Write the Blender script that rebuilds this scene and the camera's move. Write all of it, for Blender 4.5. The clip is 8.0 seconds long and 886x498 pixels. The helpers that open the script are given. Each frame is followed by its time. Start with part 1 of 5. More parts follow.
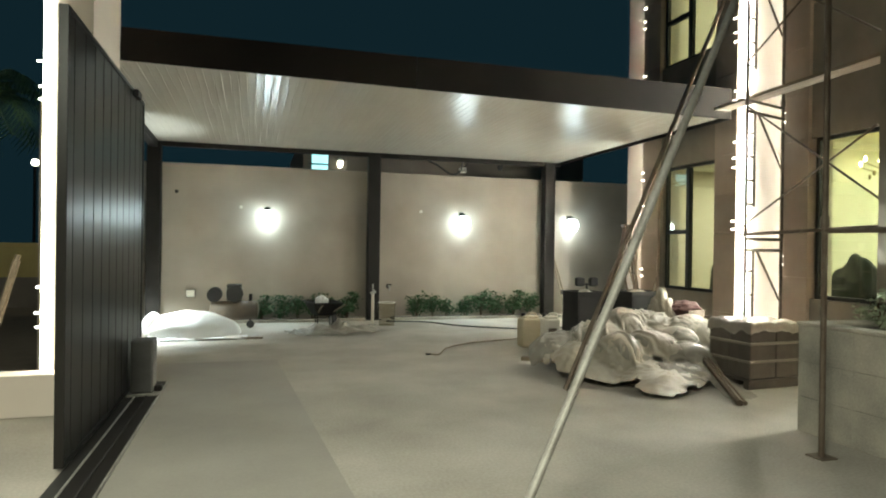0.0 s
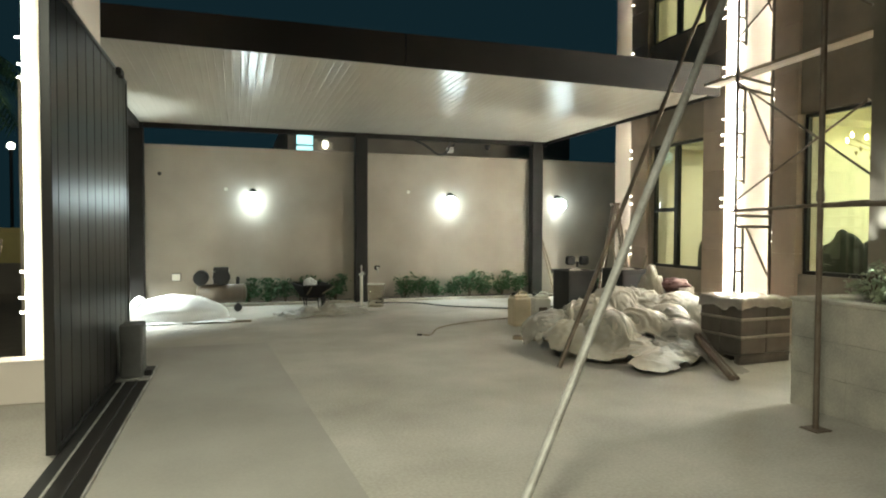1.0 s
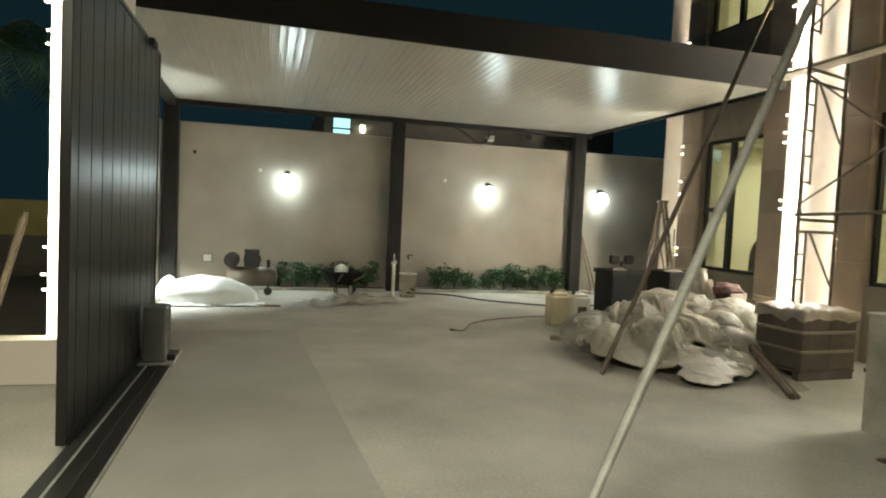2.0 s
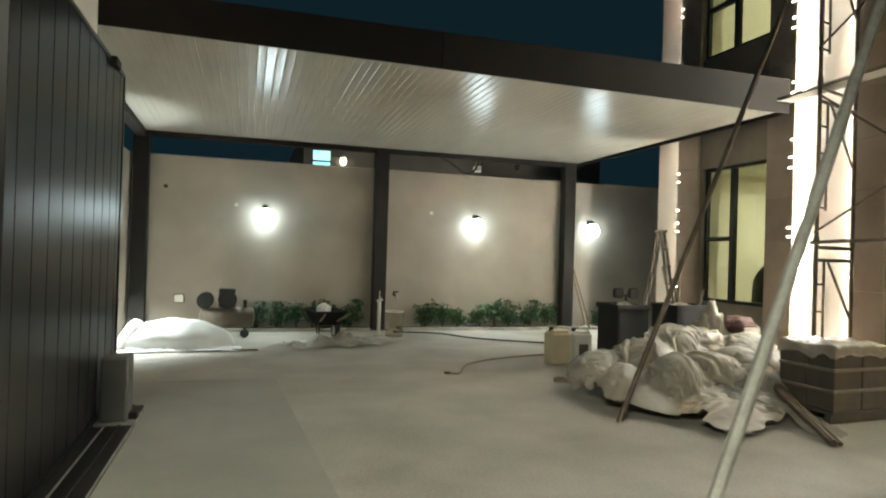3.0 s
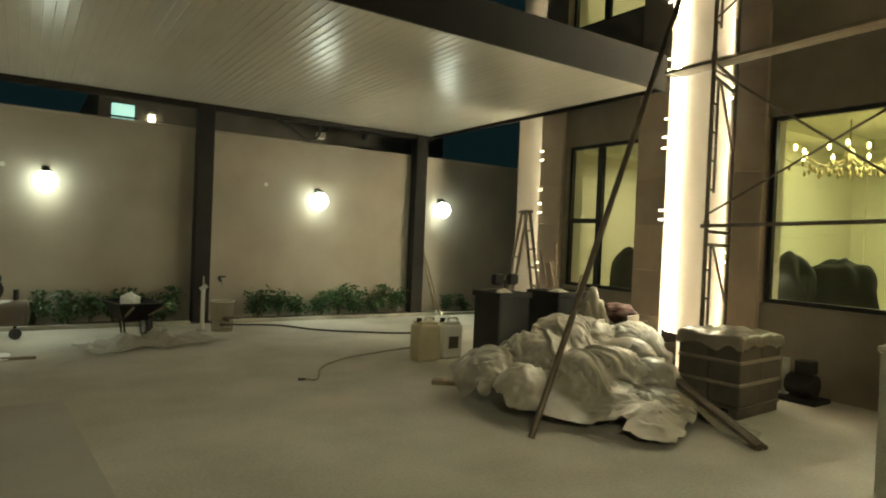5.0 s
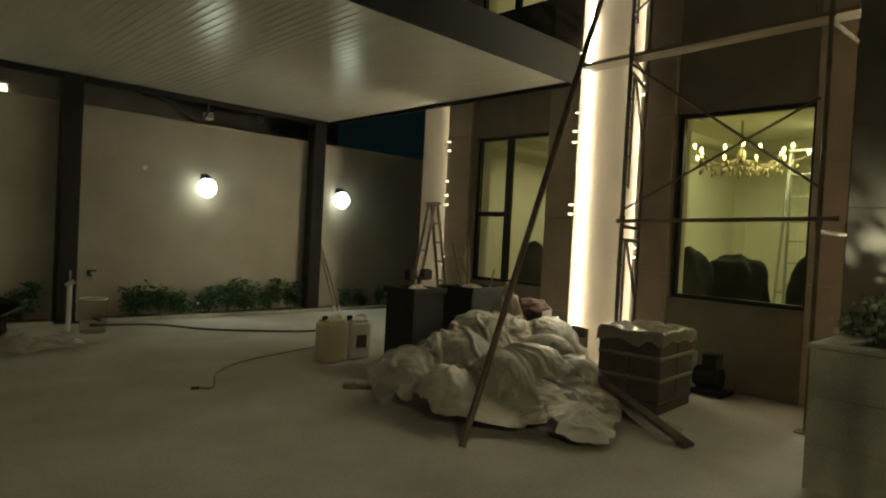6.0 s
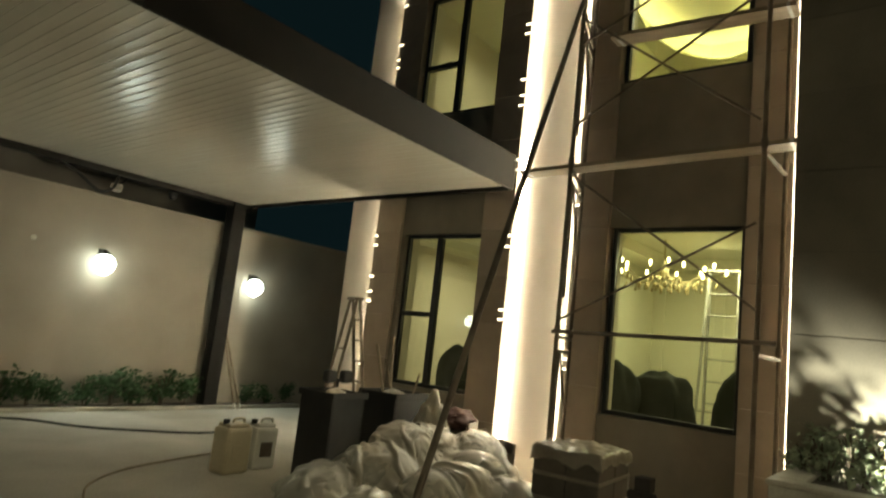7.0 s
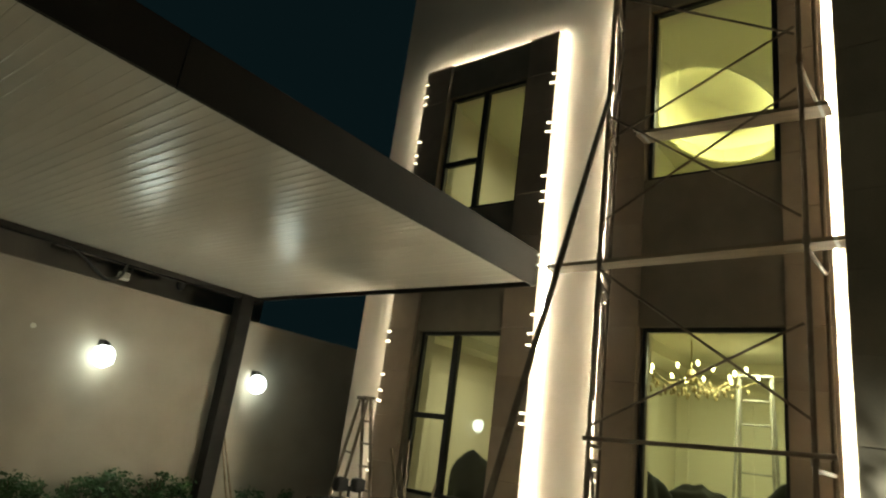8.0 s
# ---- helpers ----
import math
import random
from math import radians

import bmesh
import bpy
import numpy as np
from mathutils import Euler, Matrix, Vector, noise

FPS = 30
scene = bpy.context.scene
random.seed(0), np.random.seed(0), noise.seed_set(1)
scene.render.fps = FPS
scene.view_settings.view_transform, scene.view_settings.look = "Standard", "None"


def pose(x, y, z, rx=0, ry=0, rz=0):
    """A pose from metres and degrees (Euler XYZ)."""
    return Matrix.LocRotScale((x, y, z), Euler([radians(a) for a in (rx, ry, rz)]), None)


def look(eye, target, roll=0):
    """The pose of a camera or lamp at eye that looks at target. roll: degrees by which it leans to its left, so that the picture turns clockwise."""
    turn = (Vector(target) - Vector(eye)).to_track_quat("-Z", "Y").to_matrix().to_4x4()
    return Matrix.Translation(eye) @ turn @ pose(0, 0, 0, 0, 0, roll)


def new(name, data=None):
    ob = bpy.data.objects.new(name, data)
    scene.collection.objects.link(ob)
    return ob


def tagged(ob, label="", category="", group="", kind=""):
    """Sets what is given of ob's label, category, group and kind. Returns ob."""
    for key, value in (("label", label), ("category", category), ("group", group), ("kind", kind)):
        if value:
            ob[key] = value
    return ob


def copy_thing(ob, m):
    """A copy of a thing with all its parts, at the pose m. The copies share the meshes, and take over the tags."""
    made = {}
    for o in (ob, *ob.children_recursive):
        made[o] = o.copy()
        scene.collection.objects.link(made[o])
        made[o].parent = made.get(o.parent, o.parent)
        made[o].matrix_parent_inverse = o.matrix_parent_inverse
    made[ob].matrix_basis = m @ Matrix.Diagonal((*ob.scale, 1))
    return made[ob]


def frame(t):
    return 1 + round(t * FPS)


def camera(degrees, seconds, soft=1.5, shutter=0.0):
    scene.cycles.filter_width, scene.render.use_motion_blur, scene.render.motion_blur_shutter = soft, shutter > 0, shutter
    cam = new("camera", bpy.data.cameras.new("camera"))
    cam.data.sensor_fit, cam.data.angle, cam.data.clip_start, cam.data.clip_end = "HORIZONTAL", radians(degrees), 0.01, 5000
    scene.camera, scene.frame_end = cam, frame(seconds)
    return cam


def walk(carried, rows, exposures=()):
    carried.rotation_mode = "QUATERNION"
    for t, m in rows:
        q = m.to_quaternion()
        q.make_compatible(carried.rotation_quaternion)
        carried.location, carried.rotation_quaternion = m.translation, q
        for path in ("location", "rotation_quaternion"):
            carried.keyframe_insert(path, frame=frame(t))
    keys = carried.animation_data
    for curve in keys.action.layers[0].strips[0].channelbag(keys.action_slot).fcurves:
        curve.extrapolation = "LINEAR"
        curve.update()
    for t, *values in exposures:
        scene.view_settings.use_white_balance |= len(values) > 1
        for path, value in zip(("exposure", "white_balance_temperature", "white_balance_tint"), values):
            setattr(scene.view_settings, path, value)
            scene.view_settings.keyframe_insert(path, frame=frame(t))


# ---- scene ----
cam = camera(69.7, 8.0, soft=2.0, shutter=0.4)
PATH = [
    (0, (0.276, 0.574, 1.528), (0.847, 2.49, 1.523), 0.8),
    (0.5, (0.256, 0.593, 1.526), (0.857, 2.5, 1.518), 0.3),
    (1, (0.204, 0.658, 1.503), (0.824, 2.559, 1.441), 0.2),
    (2.3, (0.261, 1.23, 1.519), (0.767, 3.162, 1.421), 2.8),
    (2.5, (0.265, 1.357, 1.515), (0.8, 3.282, 1.424), 1.7),
    (3, (0.237, 1.698, 1.503), (0.826, 3.609, 1.516), 1.7),
    (3.5, (0.307, 2.046, 1.489), (0.918, 3.949, 1.56), 2.2),
    (4, (0.303, 2.468, 1.482), (1.215, 4.247, 1.539), 2.3),
    (4.2, (0.247, 2.634, 1.481), (1.258, 4.359, 1.513), 2.5),
    (5.5, (0.248, 3.442, 1.51), (1.45, 5.038, 1.425), 2.4),
    (5.8, (0.237, 3.606, 1.519), (1.591, 5.077, 1.443), 3.4),
    (6, (0.265, 3.687, 1.488), (1.657, 5.123, 1.448), 3.0),
    (6.5, (0.375, 3.926, 1.514), (1.847, 5.278, 1.593), 6.0),
    (7, (0.423, 4.127, 1.536), (1.972, 5.361, 1.816), 6.4),
    (7.5, (0.431, 4.279, 1.559), (1.974, 5.47, 2.01), 6.8),
    (8, (0.52, 4.486, 1.515), (1.992, 5.708, 2.097), 7.8),
]
EXPOSURES = [
    (0.0, 1.4, 6250, -3), (1.0, 1.48, 6350, -3), (2.5, 1.15, 6600, -3), (3.0, 1.2, 6300, -2), (3.5, 0.9, 8000, -15), (4.0, 0.7, 6300, -8), (4.2, 0.4, 8000, -10),
    (5.5, 0.7, 8200, -11), (5.8, 0.0, 8200, -10), (6.0, -0.45, 8100, -10), (6.5, -0.9, 7900, -9), (7.0, 0.3, 7900, -6), (7.5, 0.45, 7600, -8), (8.0, 0.2, 7500, -7),
]
walk(cam, [(t, look(eye, target, roll)) for t, eye, target, roll in PATH], EXPOSURES)

# ---- night sky and lamps ----
world = bpy.data.worlds.new("night_sky")
scene.world = world
world.use_nodes = True
SKY = world.node_tree.nodes["Background"]
SKY.inputs[0].default_value = (0.10, 0.27, 0.38, 1)
SKY.inputs[1].default_value = 0.022


def lamp(name, kind, place, energy, color, size=0.1, aim=None):
    data = bpy.data.lights.new(name, kind)
    data.energy, data.color = energy, color
    if kind == "AREA":
        data.size = size
    else:
        data.shadow_soft_size = size
    ob = new(name, data)
    ob.matrix_world = look(place, aim) if aim else pose(*place)
    return ob


LAMP_WHITE = (0.84, 0.94, 1.0)
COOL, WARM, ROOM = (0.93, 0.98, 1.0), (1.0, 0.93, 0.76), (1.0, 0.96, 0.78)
# Unseen fill behind the camera, added to brighten the near floor.
street = lamp("unseen_light", "AREA", (-1.5, -0.6, 4.4), 120, WARM, 1.6, (-0.6, 1.5, 0))
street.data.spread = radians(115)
# Added lamp, outside the view, that lights the yellow wall and palm.
lamp("unseen_light", "POINT", (-6.5, 14.0, 4.6), 120, WARM, 0.1)
WALL_LAMPS = [(0.54, 13.95), (4.67, 13.95), (7.30, 13.95)]
LED_POWER, GLOBE_POWER = 74.0, 11.0
for x, y in WALL_LAMPS:
    beam = lamp("wall_lamp_beam", "SPOT", (x, y - 0.18, 1.90), 56, LAMP_WHITE, 0.08, (x, y - 0.98, 0))
    beam.data.spot_size, beam.data.spot_blend = radians(80), 1.0
    glow = lamp("wall_lamp_glow", "SPOT", (x, y - 0.16, 1.91), 1.6, LAMP_WHITE, 0.05, (x, y - 0.25, 0))
    glow.data.spot_size, glow.data.spot_blend = radians(165), 0.7
for a, b, k in ((9.5, 6.6, 1.0), (9.6, 9.8, 0.6)):
    for c, e in ((3.0, 60), (7.0, 45)):
        lamp("room_lamp", "AREA", (a, b, c), e * k, ROOM, 1.2, (a, b, 0))

# ---- materials ----


def material(name, base, rough=0.7, metal=0.0, second=None, grain=60.0, blotch=2.5, mix=0.5, bump=0.15, object_tint=0.0, stretch=(1, 1, 1), coat=0.0, milky=0.0, alpha=1.0):
    m = bpy.data.materials.new(name)
    m.use_nodes = True
    n, k = m.node_tree.nodes, m.node_tree.links
    p = n["Principled BSDF"]
    p.inputs["Roughness"].default_value, p.inputs["Metallic"].default_value = rough, metal
    p.inputs["Coat Weight"].default_value = coat
    p.inputs["Subsurface Weight"].default_value, p.inputs["Subsurface Scale"].default_value = milky, 0.05
    p.inputs["Subsurface Radius"].default_value = (1, 0.95, 0.85)
    p.inputs["Alpha"].default_value = alpha
    second = second or tuple(c * 0.72 for c in base)
    geo, scale = n.new("ShaderNodeTexCoord"), n.new("ShaderNodeMapping")
    scale.inputs["Scale"].default_value = stretch
    k.new(geo.outputs["Object"], scale.inputs["Vector"])
    big, fine = n.new("ShaderNodeTexNoise"), n.new("ShaderNodeTexNoise")
    big.inputs["Scale"].default_value, big.inputs["Detail"].default_value = blotch, 6
    fine.inputs["Scale"].default_value, fine.inputs["Detail"].default_value = grain, 4
    for t in (big, fine):
        k.new(scale.outputs["Vector"], t.inputs["Vector"])
    ramp = n.new("ShaderNodeValToRGB")
    ramp.color_ramp.elements[0].position, ramp.color_ramp.elements[1].position = 0.32, 0.68
    ramp.color_ramp.elements[0].color, ramp.color_ramp.elements[1].color = (*second, 1), (*base, 1)
    add = n.new("ShaderNodeMath")
    add.operation = "MULTIPLY_ADD"
    add.inputs[1].default_value, add.inputs[2].default_value = mix * 0.5, 0.0
    k.new(fine.outputs["Fac"], add.inputs[0])
    both = n.new("ShaderNodeMath")
    both.operation = "MULTIPLY_ADD"
    both.inputs[1].default_value = 1 - mix * 0.5
    k.new(big.outputs["Fac"], both.inputs[0])
    k.new(add.outputs[0], both.inputs[2])
    k.new(both.outputs[0], ramp.inputs["Fac"])
    color = ramp.outputs["Color"]
    if object_tint:
        info, hsv, rng = n.new("ShaderNodeObjectInfo"), n.new("ShaderNodeHueSaturation"), n.new("ShaderNodeMapRange")
        rng.inputs["To Min"].default_value, rng.inputs["To Max"].default_value = 1 - object_tint, 1 + object_tint
        k.new(info.outputs["Random"], rng.inputs["Value"])
        k.new(rng.outputs["Result"], hsv.inputs["Value"])
        k.new(color, hsv.inputs["Color"])
        color = hsv.outputs["Color"]
    k.new(color, p.inputs["Base Color"])
    bm_ = n.new("ShaderNodeBump")
    bm_.inputs["Strength"].default_value, bm_.inputs["Distance"].default_value = bump, 0.01
    k.new(both.outputs[0], bm_.inputs["Height"])
    k.new(bm_.outputs["Normal"], p.inputs["Normal"])
    return m


def glowing(name, color, strength):
    m = bpy.data.materials.new(name)
    m.use_nodes = True
    p = m.node_tree.nodes["Principled BSDF"]
    p.inputs["Base Color"].default_value = (0.8, 0.8, 0.8, 1)
    p.inputs["Emission Color"].default_value, p.inputs["Emission Strength"].default_value = (*color, 1), strength
    return m


def clear(name, tint, gloss=0.06, rough=0.02):
    m = bpy.data.materials.new(name)
    m.use_nodes = True
    n, k = m.node_tree.nodes, m.node_tree.links
    n.remove(n["Principled BSDF"])
    a, b, mix, fr = n.new("ShaderNodeBsdfTransparent"), n.new("ShaderNodeBsdfGlossy"), n.new("ShaderNodeMixShader"), n.new("ShaderNodeMath")
    edge = n.new("ShaderNodeLayerWeight")
    edge.inputs["Blend"].default_value = 0.25
    fr.operation = "MULTIPLY_ADD"
    fr.inputs[1].default_value, fr.inputs[2].default_value = 0.5, gloss * 0.5
    k.new(edge.outputs["Facing"], fr.inputs[0])
    a.inputs["Color"].default_value = (*tint, 1)
    b.inputs["Roughness"].default_value = rough
    k.new(fr.outputs[0], mix.inputs[0])
    k.new(a.outputs[0], mix.inputs[1])
    k.new(b.outputs[0], mix.inputs[2])
    k.new(mix.outputs[0], n["Material Output"].inputs["Surface"])
    return m


SCREED = material("dusty_screed", (0.49, 0.453, 0.395), 0.85, second=(0.30, 0.275, 0.233), grain=45, blotch=1.1, mix=0.8, bump=0.14)
SLAB = material("trowelled_slab", (0.37, 0.345, 0.305), 0.8, second=(0.285, 0.264, 0.23), grain=50, blotch=0.9, bump=0.1)
PLASTER = material("painted_plaster", (0.375, 0.325, 0.265), 0.85, second=(0.285, 0.247, 0.203), grain=160, blotch=1.3, bump=0.18)
CREAM = material("cream_render", (0.74, 0.655, 0.57), 0.8, second=(0.68, 0.60, 0.52), grain=180, blotch=1.6, bump=0.15)
STONE = material("brown_stone", (0.44, 0.345, 0.27), 0.75, second=(0.36, 0.28, 0.22), grain=90, blotch=3, bump=0.15, object_tint=0.10)
SPANDREL = material("dark_stucco", (0.27, 0.23, 0.18), 0.9, second=(0.21, 0.18, 0.14), grain=140, blotch=3, bump=0.35)
BLACK = material("black_steel", (0.019, 0.016, 0.0135), 0.62, 0.0, grain=80, blotch=4, bump=0.05)
GATE = material("dark_brown_gate_paint", (0.016, 0.014, 0.0125), 0.32, 0.0, second=(0.011, 0.0098, 0.0088), grain=30, blotch=2.5, bump=0.06, object_tint=0.15, stretch=(1, 1, 0.15))
FASCIA = material("brown_fascia_metal", (0.021, 0.0165, 0.0125), 0.7, 0.0, grain=40, blotch=2, bump=0.05)
SOFFIT = material("white_ribbed_sheet", (0.56, 0.52, 0.445), 0.23, 0.0, second=(0.51, 0.475, 0.405), grain=7, blotch=1.2, bump=0.05, stretch=(3, 1, 1))
DARKSTONE = material("dark_wall_blocks", (0.27, 0.225, 0.17), 0.85, second=(0.19, 0.16, 0.12), grain=70, blotch=2.5, bump=0.3, object_tint=0.12)
BLOCKWORK = material("grey_cement", (0.50, 0.455, 0.375), 0.9, second=(0.22, 0.21, 0.185), grain=60, blotch=2.2, bump=0.35)
ALUMINIUM = material("dark_window_frame", (0.035, 0.034, 0.032), 0.4, 0.5, grain=90, blotch=5, bump=0.03)
STEEL = material("galvanised_tube", (0.48, 0.47, 0.43), 0.55, 0.35, second=(0.26, 0.24, 0.21), grain=50, blotch=6, bump=0.12)
RUST = material("scaffold_steel", (0.20, 0.165, 0.13), 0.6, 0.5, second=(0.12, 0.085, 0.06), grain=60, blotch=7, bump=0.2)
WOOD = material("raw_timber", (0.28, 0.22, 0.155), 0.8, second=(0.18, 0.14, 0.095), grain=50, blotch=5, bump=0.25, stretch=(3, 0.4, 3))
SHEETING = material("dusty_plastic_sheet", (0.47, 0.42, 0.345), 0.42, second=(0.30, 0.265, 0.21), grain=14, blotch=2.0, bump=0.25, milky=0.35)
CLEAR_SHEET = material("milky_clear_sheet", (0.54, 0.50, 0.43), 0.34, second=(0.38, 0.345, 0.29), grain=14, blotch=3.0, bump=0.25, alpha=0.5)
TARP = material("white_tarpaulin", (0.80, 0.80, 0.78), 0.5, second=(0.72, 0.72, 0.70), grain=40, blotch=3, bump=0.15)
PALE_PLASTIC = material("yellowed_plastic", (0.52, 0.44, 0.30), 0.5, second=(0.44, 0.37, 0.25), grain=40, blotch=5, bump=0.05)
WHITE_PLASTIC = material("white_plastic", (0.68, 0.65, 0.58), 0.5, second=(0.6, 0.57, 0.5), grain=40, blotch=5, bump=0.05)
for matt, level in ((GATE, 0.32), (FASCIA, 0.2), (BLACK, 0.25)):
    matt.node_tree.nodes["Principled BSDF"].inputs["Specular IOR Level"].default_value = level
BIN = material("dark_plastic", (0.012, 0.011, 0.010), 0.8, second=(0.024, 0.021, 0.018), grain=40, blotch=4, bump=0.1)
RUBBER = material("black_rubber", (0.02, 0.02, 0.02), 0.7, second=(0.05, 0.047, 0.043), grain=60, blotch=8, bump=0.15)
TANK = material("dusty_orange_tank", (0.13, 0.095, 0.06), 0.55, second=(0.09, 0.07, 0.05), grain=40, blotch=4, bump=0.08)
LEAF = material("shrub_leaf", (0.045, 0.10, 0.03), 0.5, second=(0.022, 0.055, 0.016), grain=20, blotch=6, bump=0.05)
# Leaf colour lightened to carry the glare of the planter spotlight.
SPOTLIT_LEAF = material("spotlit_pale_leaf", (0.34, 0.36, 0.25), 0.55, second=(0.20, 0.23, 0.13), grain=20, blotch=8, bump=0.05)
MOTOR = material("grey_motor_case", (0.15, 0.145, 0.135), 0.6, grain=50, blotch=4, bump=0.08)
PALM = material("palm_leaf", (0.06, 0.11, 0.04), 0.55, second=(0.04, 0.075, 0.028), grain=20, blotch=6, bump=0.05)
BARK = material("bark", (0.12, 0.09, 0.06), 0.9, grain=40, blotch=8, bump=0.5)
SOIL = material("dark_soil", (0.09, 0.07, 0.05), 0.95, grain=40, blotch=5, bump=0.6)
ROOM_PAINT = material("cream_room_paint", (0.74, 0.71, 0.56), 0.8, second=(0.70, 0.67, 0.53), grain=120, blotch=1.5, bump=0.05)
ROOM_FLOOR = material("pale_room_floor", (0.45, 0.42, 0.36), 0.4, grain=30, blotch=2, bump=0.02)
FABRIC = material("dark_cloth", (0.035, 0.04, 0.035), 0.9, grain=200, blotch=6, bump=0.2)
NEIGHBOUR = material("neighbour_render", (0.17, 0.145, 0.12), 0.9, grain=60, blotch=1.5, bump=0.1)
YELLOW = material("yellow_render", (0.45, 0.36, 0.14), 0.85, grain=60, blotch=1.5, bump=0.1)
CARDBOARD = material("brown_block_bale", (0.12, 0.10, 0.08), 0.85, second=(0.075, 0.062, 0.05), grain=60, blotch=4, bump=0.25, object_tint=0.15)
FILM = material("wrapping_film", (0.26, 0.22, 0.175), 0.35, second=(0.18, 0.15, 0.12), grain=30, blotch=5, bump=0.2, coat=0.3)
RED = material("faded_red_plastic", (0.115, 0.052, 0.042), 0.75, grain=30, blotch=4, bump=0.1)
LED = glowing("led_tape", (1.0, 0.95, 0.89), LED_POWER)
PILLAR_LED = glowing("pillar_led_tape", (1.0, 0.91, 0.74), 17.0)
BRASS = material("gilt_brass", (0.42, 0.34, 0.18), 0.45, 0.6, grain=40, blotch=6, bump=0.05)
# Glow for the tabs that imitate LED light seeping through panel joints.
TICK = glowing("led_leak_glow", (1.0, 0.92, 0.78), 5.0)
GLOBE = glowing("lamp_globe", (0.80, 0.92, 1.0), GLOBE_POWER)
BULB = glowing("bulb_glow", (1.0, 0.85, 0.5), 14.0)
CYAN = glowing("cyan_window_glow", (0.35, 0.75, 0.8), 0.7)
PALE_GLOW = glowing("porch_lamp_glow", (1.0, 0.92, 0.75), 3.0)
PANE = clear("tinted_glass", (0.86, 0.89, 0.79))
FILMY = clear("clear_film", (0.86, 0.84, 0.76), rough=0.25)

# ---- mesh helpers ----


def part(name, bm, mat, parent=None, label="", smooth=False):
    data = bpy.data.meshes.new(name)
    bm.to_mesh(data)
    bm.free()
    data.materials.append(mat)
    if smooth:
        for f in data.polygons:
            f.use_smooth = True
    ob = new(name, data)
    if parent:
        ob.parent = parent
    if label:
        ob["label"] = label
    return ob


def thing(name, label, category, at=(0, 0, 0), turn=0, group="", kind=""):
    ob = new(name)
    ob.empty_display_size = 0.1
    ob.matrix_basis = pose(*at, 0, 0, turn)
    return tagged(ob, label, category, group, kind)


def setting(name, bm, mat, label, category, smooth=False):
    return tagged(part(name, bm, mat, None, "", smooth), label, category, "", "structure")


def box(x0, x1, y0, y1, z0, z1, bevel=0.0, bm=None):
    bm = bm or bmesh.new()
    got = bmesh.ops.create_cube(bm, size=1.0, matrix=Matrix.LocRotScale(((x0 + x1) / 2, (y0 + y1) / 2, (z0 + z1) / 2), None, (x1 - x0, y1 - y0, z1 - z0)))
    if bevel:
        bmesh.ops.bevel(bm, geom=list({e for v in got["verts"] for e in v.link_edges}), offset=bevel, segments=2, affect="EDGES", profile=0.5)
    return bm


def tube(p, q, r, seg=12, bm=None, r2=None):
    bm = bm or bmesh.new()
    p, q = Vector(p), Vector(q)
    m = Matrix.Translation((p + q) / 2) @ (q - p).to_track_quat("Z", "Y").to_matrix().to_4x4()
    bmesh.ops.create_cone(bm, cap_ends=True, segments=seg, radius1=r, radius2=r if r2 is None else r2, depth=(q - p).length, matrix=m)
    return bm


def path_tube(points, r, seg=8, bm=None):
    bm = bm or bmesh.new()
    rings = []
    pts = [Vector(p) for p in points]
    for i, p in enumerate(pts):
        d = (pts[min(i + 1, len(pts) - 1)] - pts[max(i - 1, 0)]).normalized()
        q = d.to_track_quat("Z", "Y")
        rings.append([bm.verts.new(p + q @ Vector((r * math.cos(2 * math.pi * a / seg), r * math.sin(2 * math.pi * a / seg), 0))) for a in range(seg)])
    for u, v in zip(rings, rings[1:]):
        for a in range(seg):
            bm.faces.new((u[a], u[(a + 1) % seg], v[(a + 1) % seg], v[a]))
    bm.faces.new(rings[0][::-1])
    bm.faces.new(rings[-1])
    return bm


def curve_points(controls, steps=10):
    """A smooth run of points through the controls."""
    c = [Vector(p) for p in controls]
    c = [2 * c[0] - c[1]] + c + [2 * c[-1] - c[-2]]
    out = []
    for i in range(1, len(c) - 2):
        for s in range(steps):
            u = s / steps
            out.append(0.5 * (2 * c[i] + (c[i + 1] - c[i - 1]) * u + (2 * c[i - 1] - 5 * c[i] + 4 * c[i + 1] - c[i + 2]) * u * u + (3 * c[i] - c[i - 1] - 3 * c[i + 1] + c[i + 2]) * u ** 3))
    return out + [c[-2]]


def ball(at, r, bm=None, sub=2, scale=(1, 1, 1)):
    bm = bm or bmesh.new()
    bmesh.ops.create_icosphere(bm, subdivisions=sub, radius=r, matrix=Matrix.LocRotScale(at, None, scale))
    return bm


def pierced(x0, x1, y0, y1, z0, z1, holes):
    """A wall in the y-z plane with rectangular holes (ya, yb, za, zb)."""
    ys = sorted({y0, y1, *(v for h in holes for v in h[:2])})
    zs = sorted({z0, z1, *(v for h in holes for v in h[2:])})
    bm = bmesh.new()
    for a, b in zip(ys, ys[1:]):
        for c, d in zip(zs, zs[1:]):
            u, v = (a + b) / 2, (c + d) / 2
            if not any(h[0] < u < h[1] and h[2] < v < h[3] for h in holes):
                box(x0, x1, a, b, c, d, 0, bm)
    bmesh.ops.remove_doubles(bm, verts=bm.verts, dist=1e-5)
    return bm


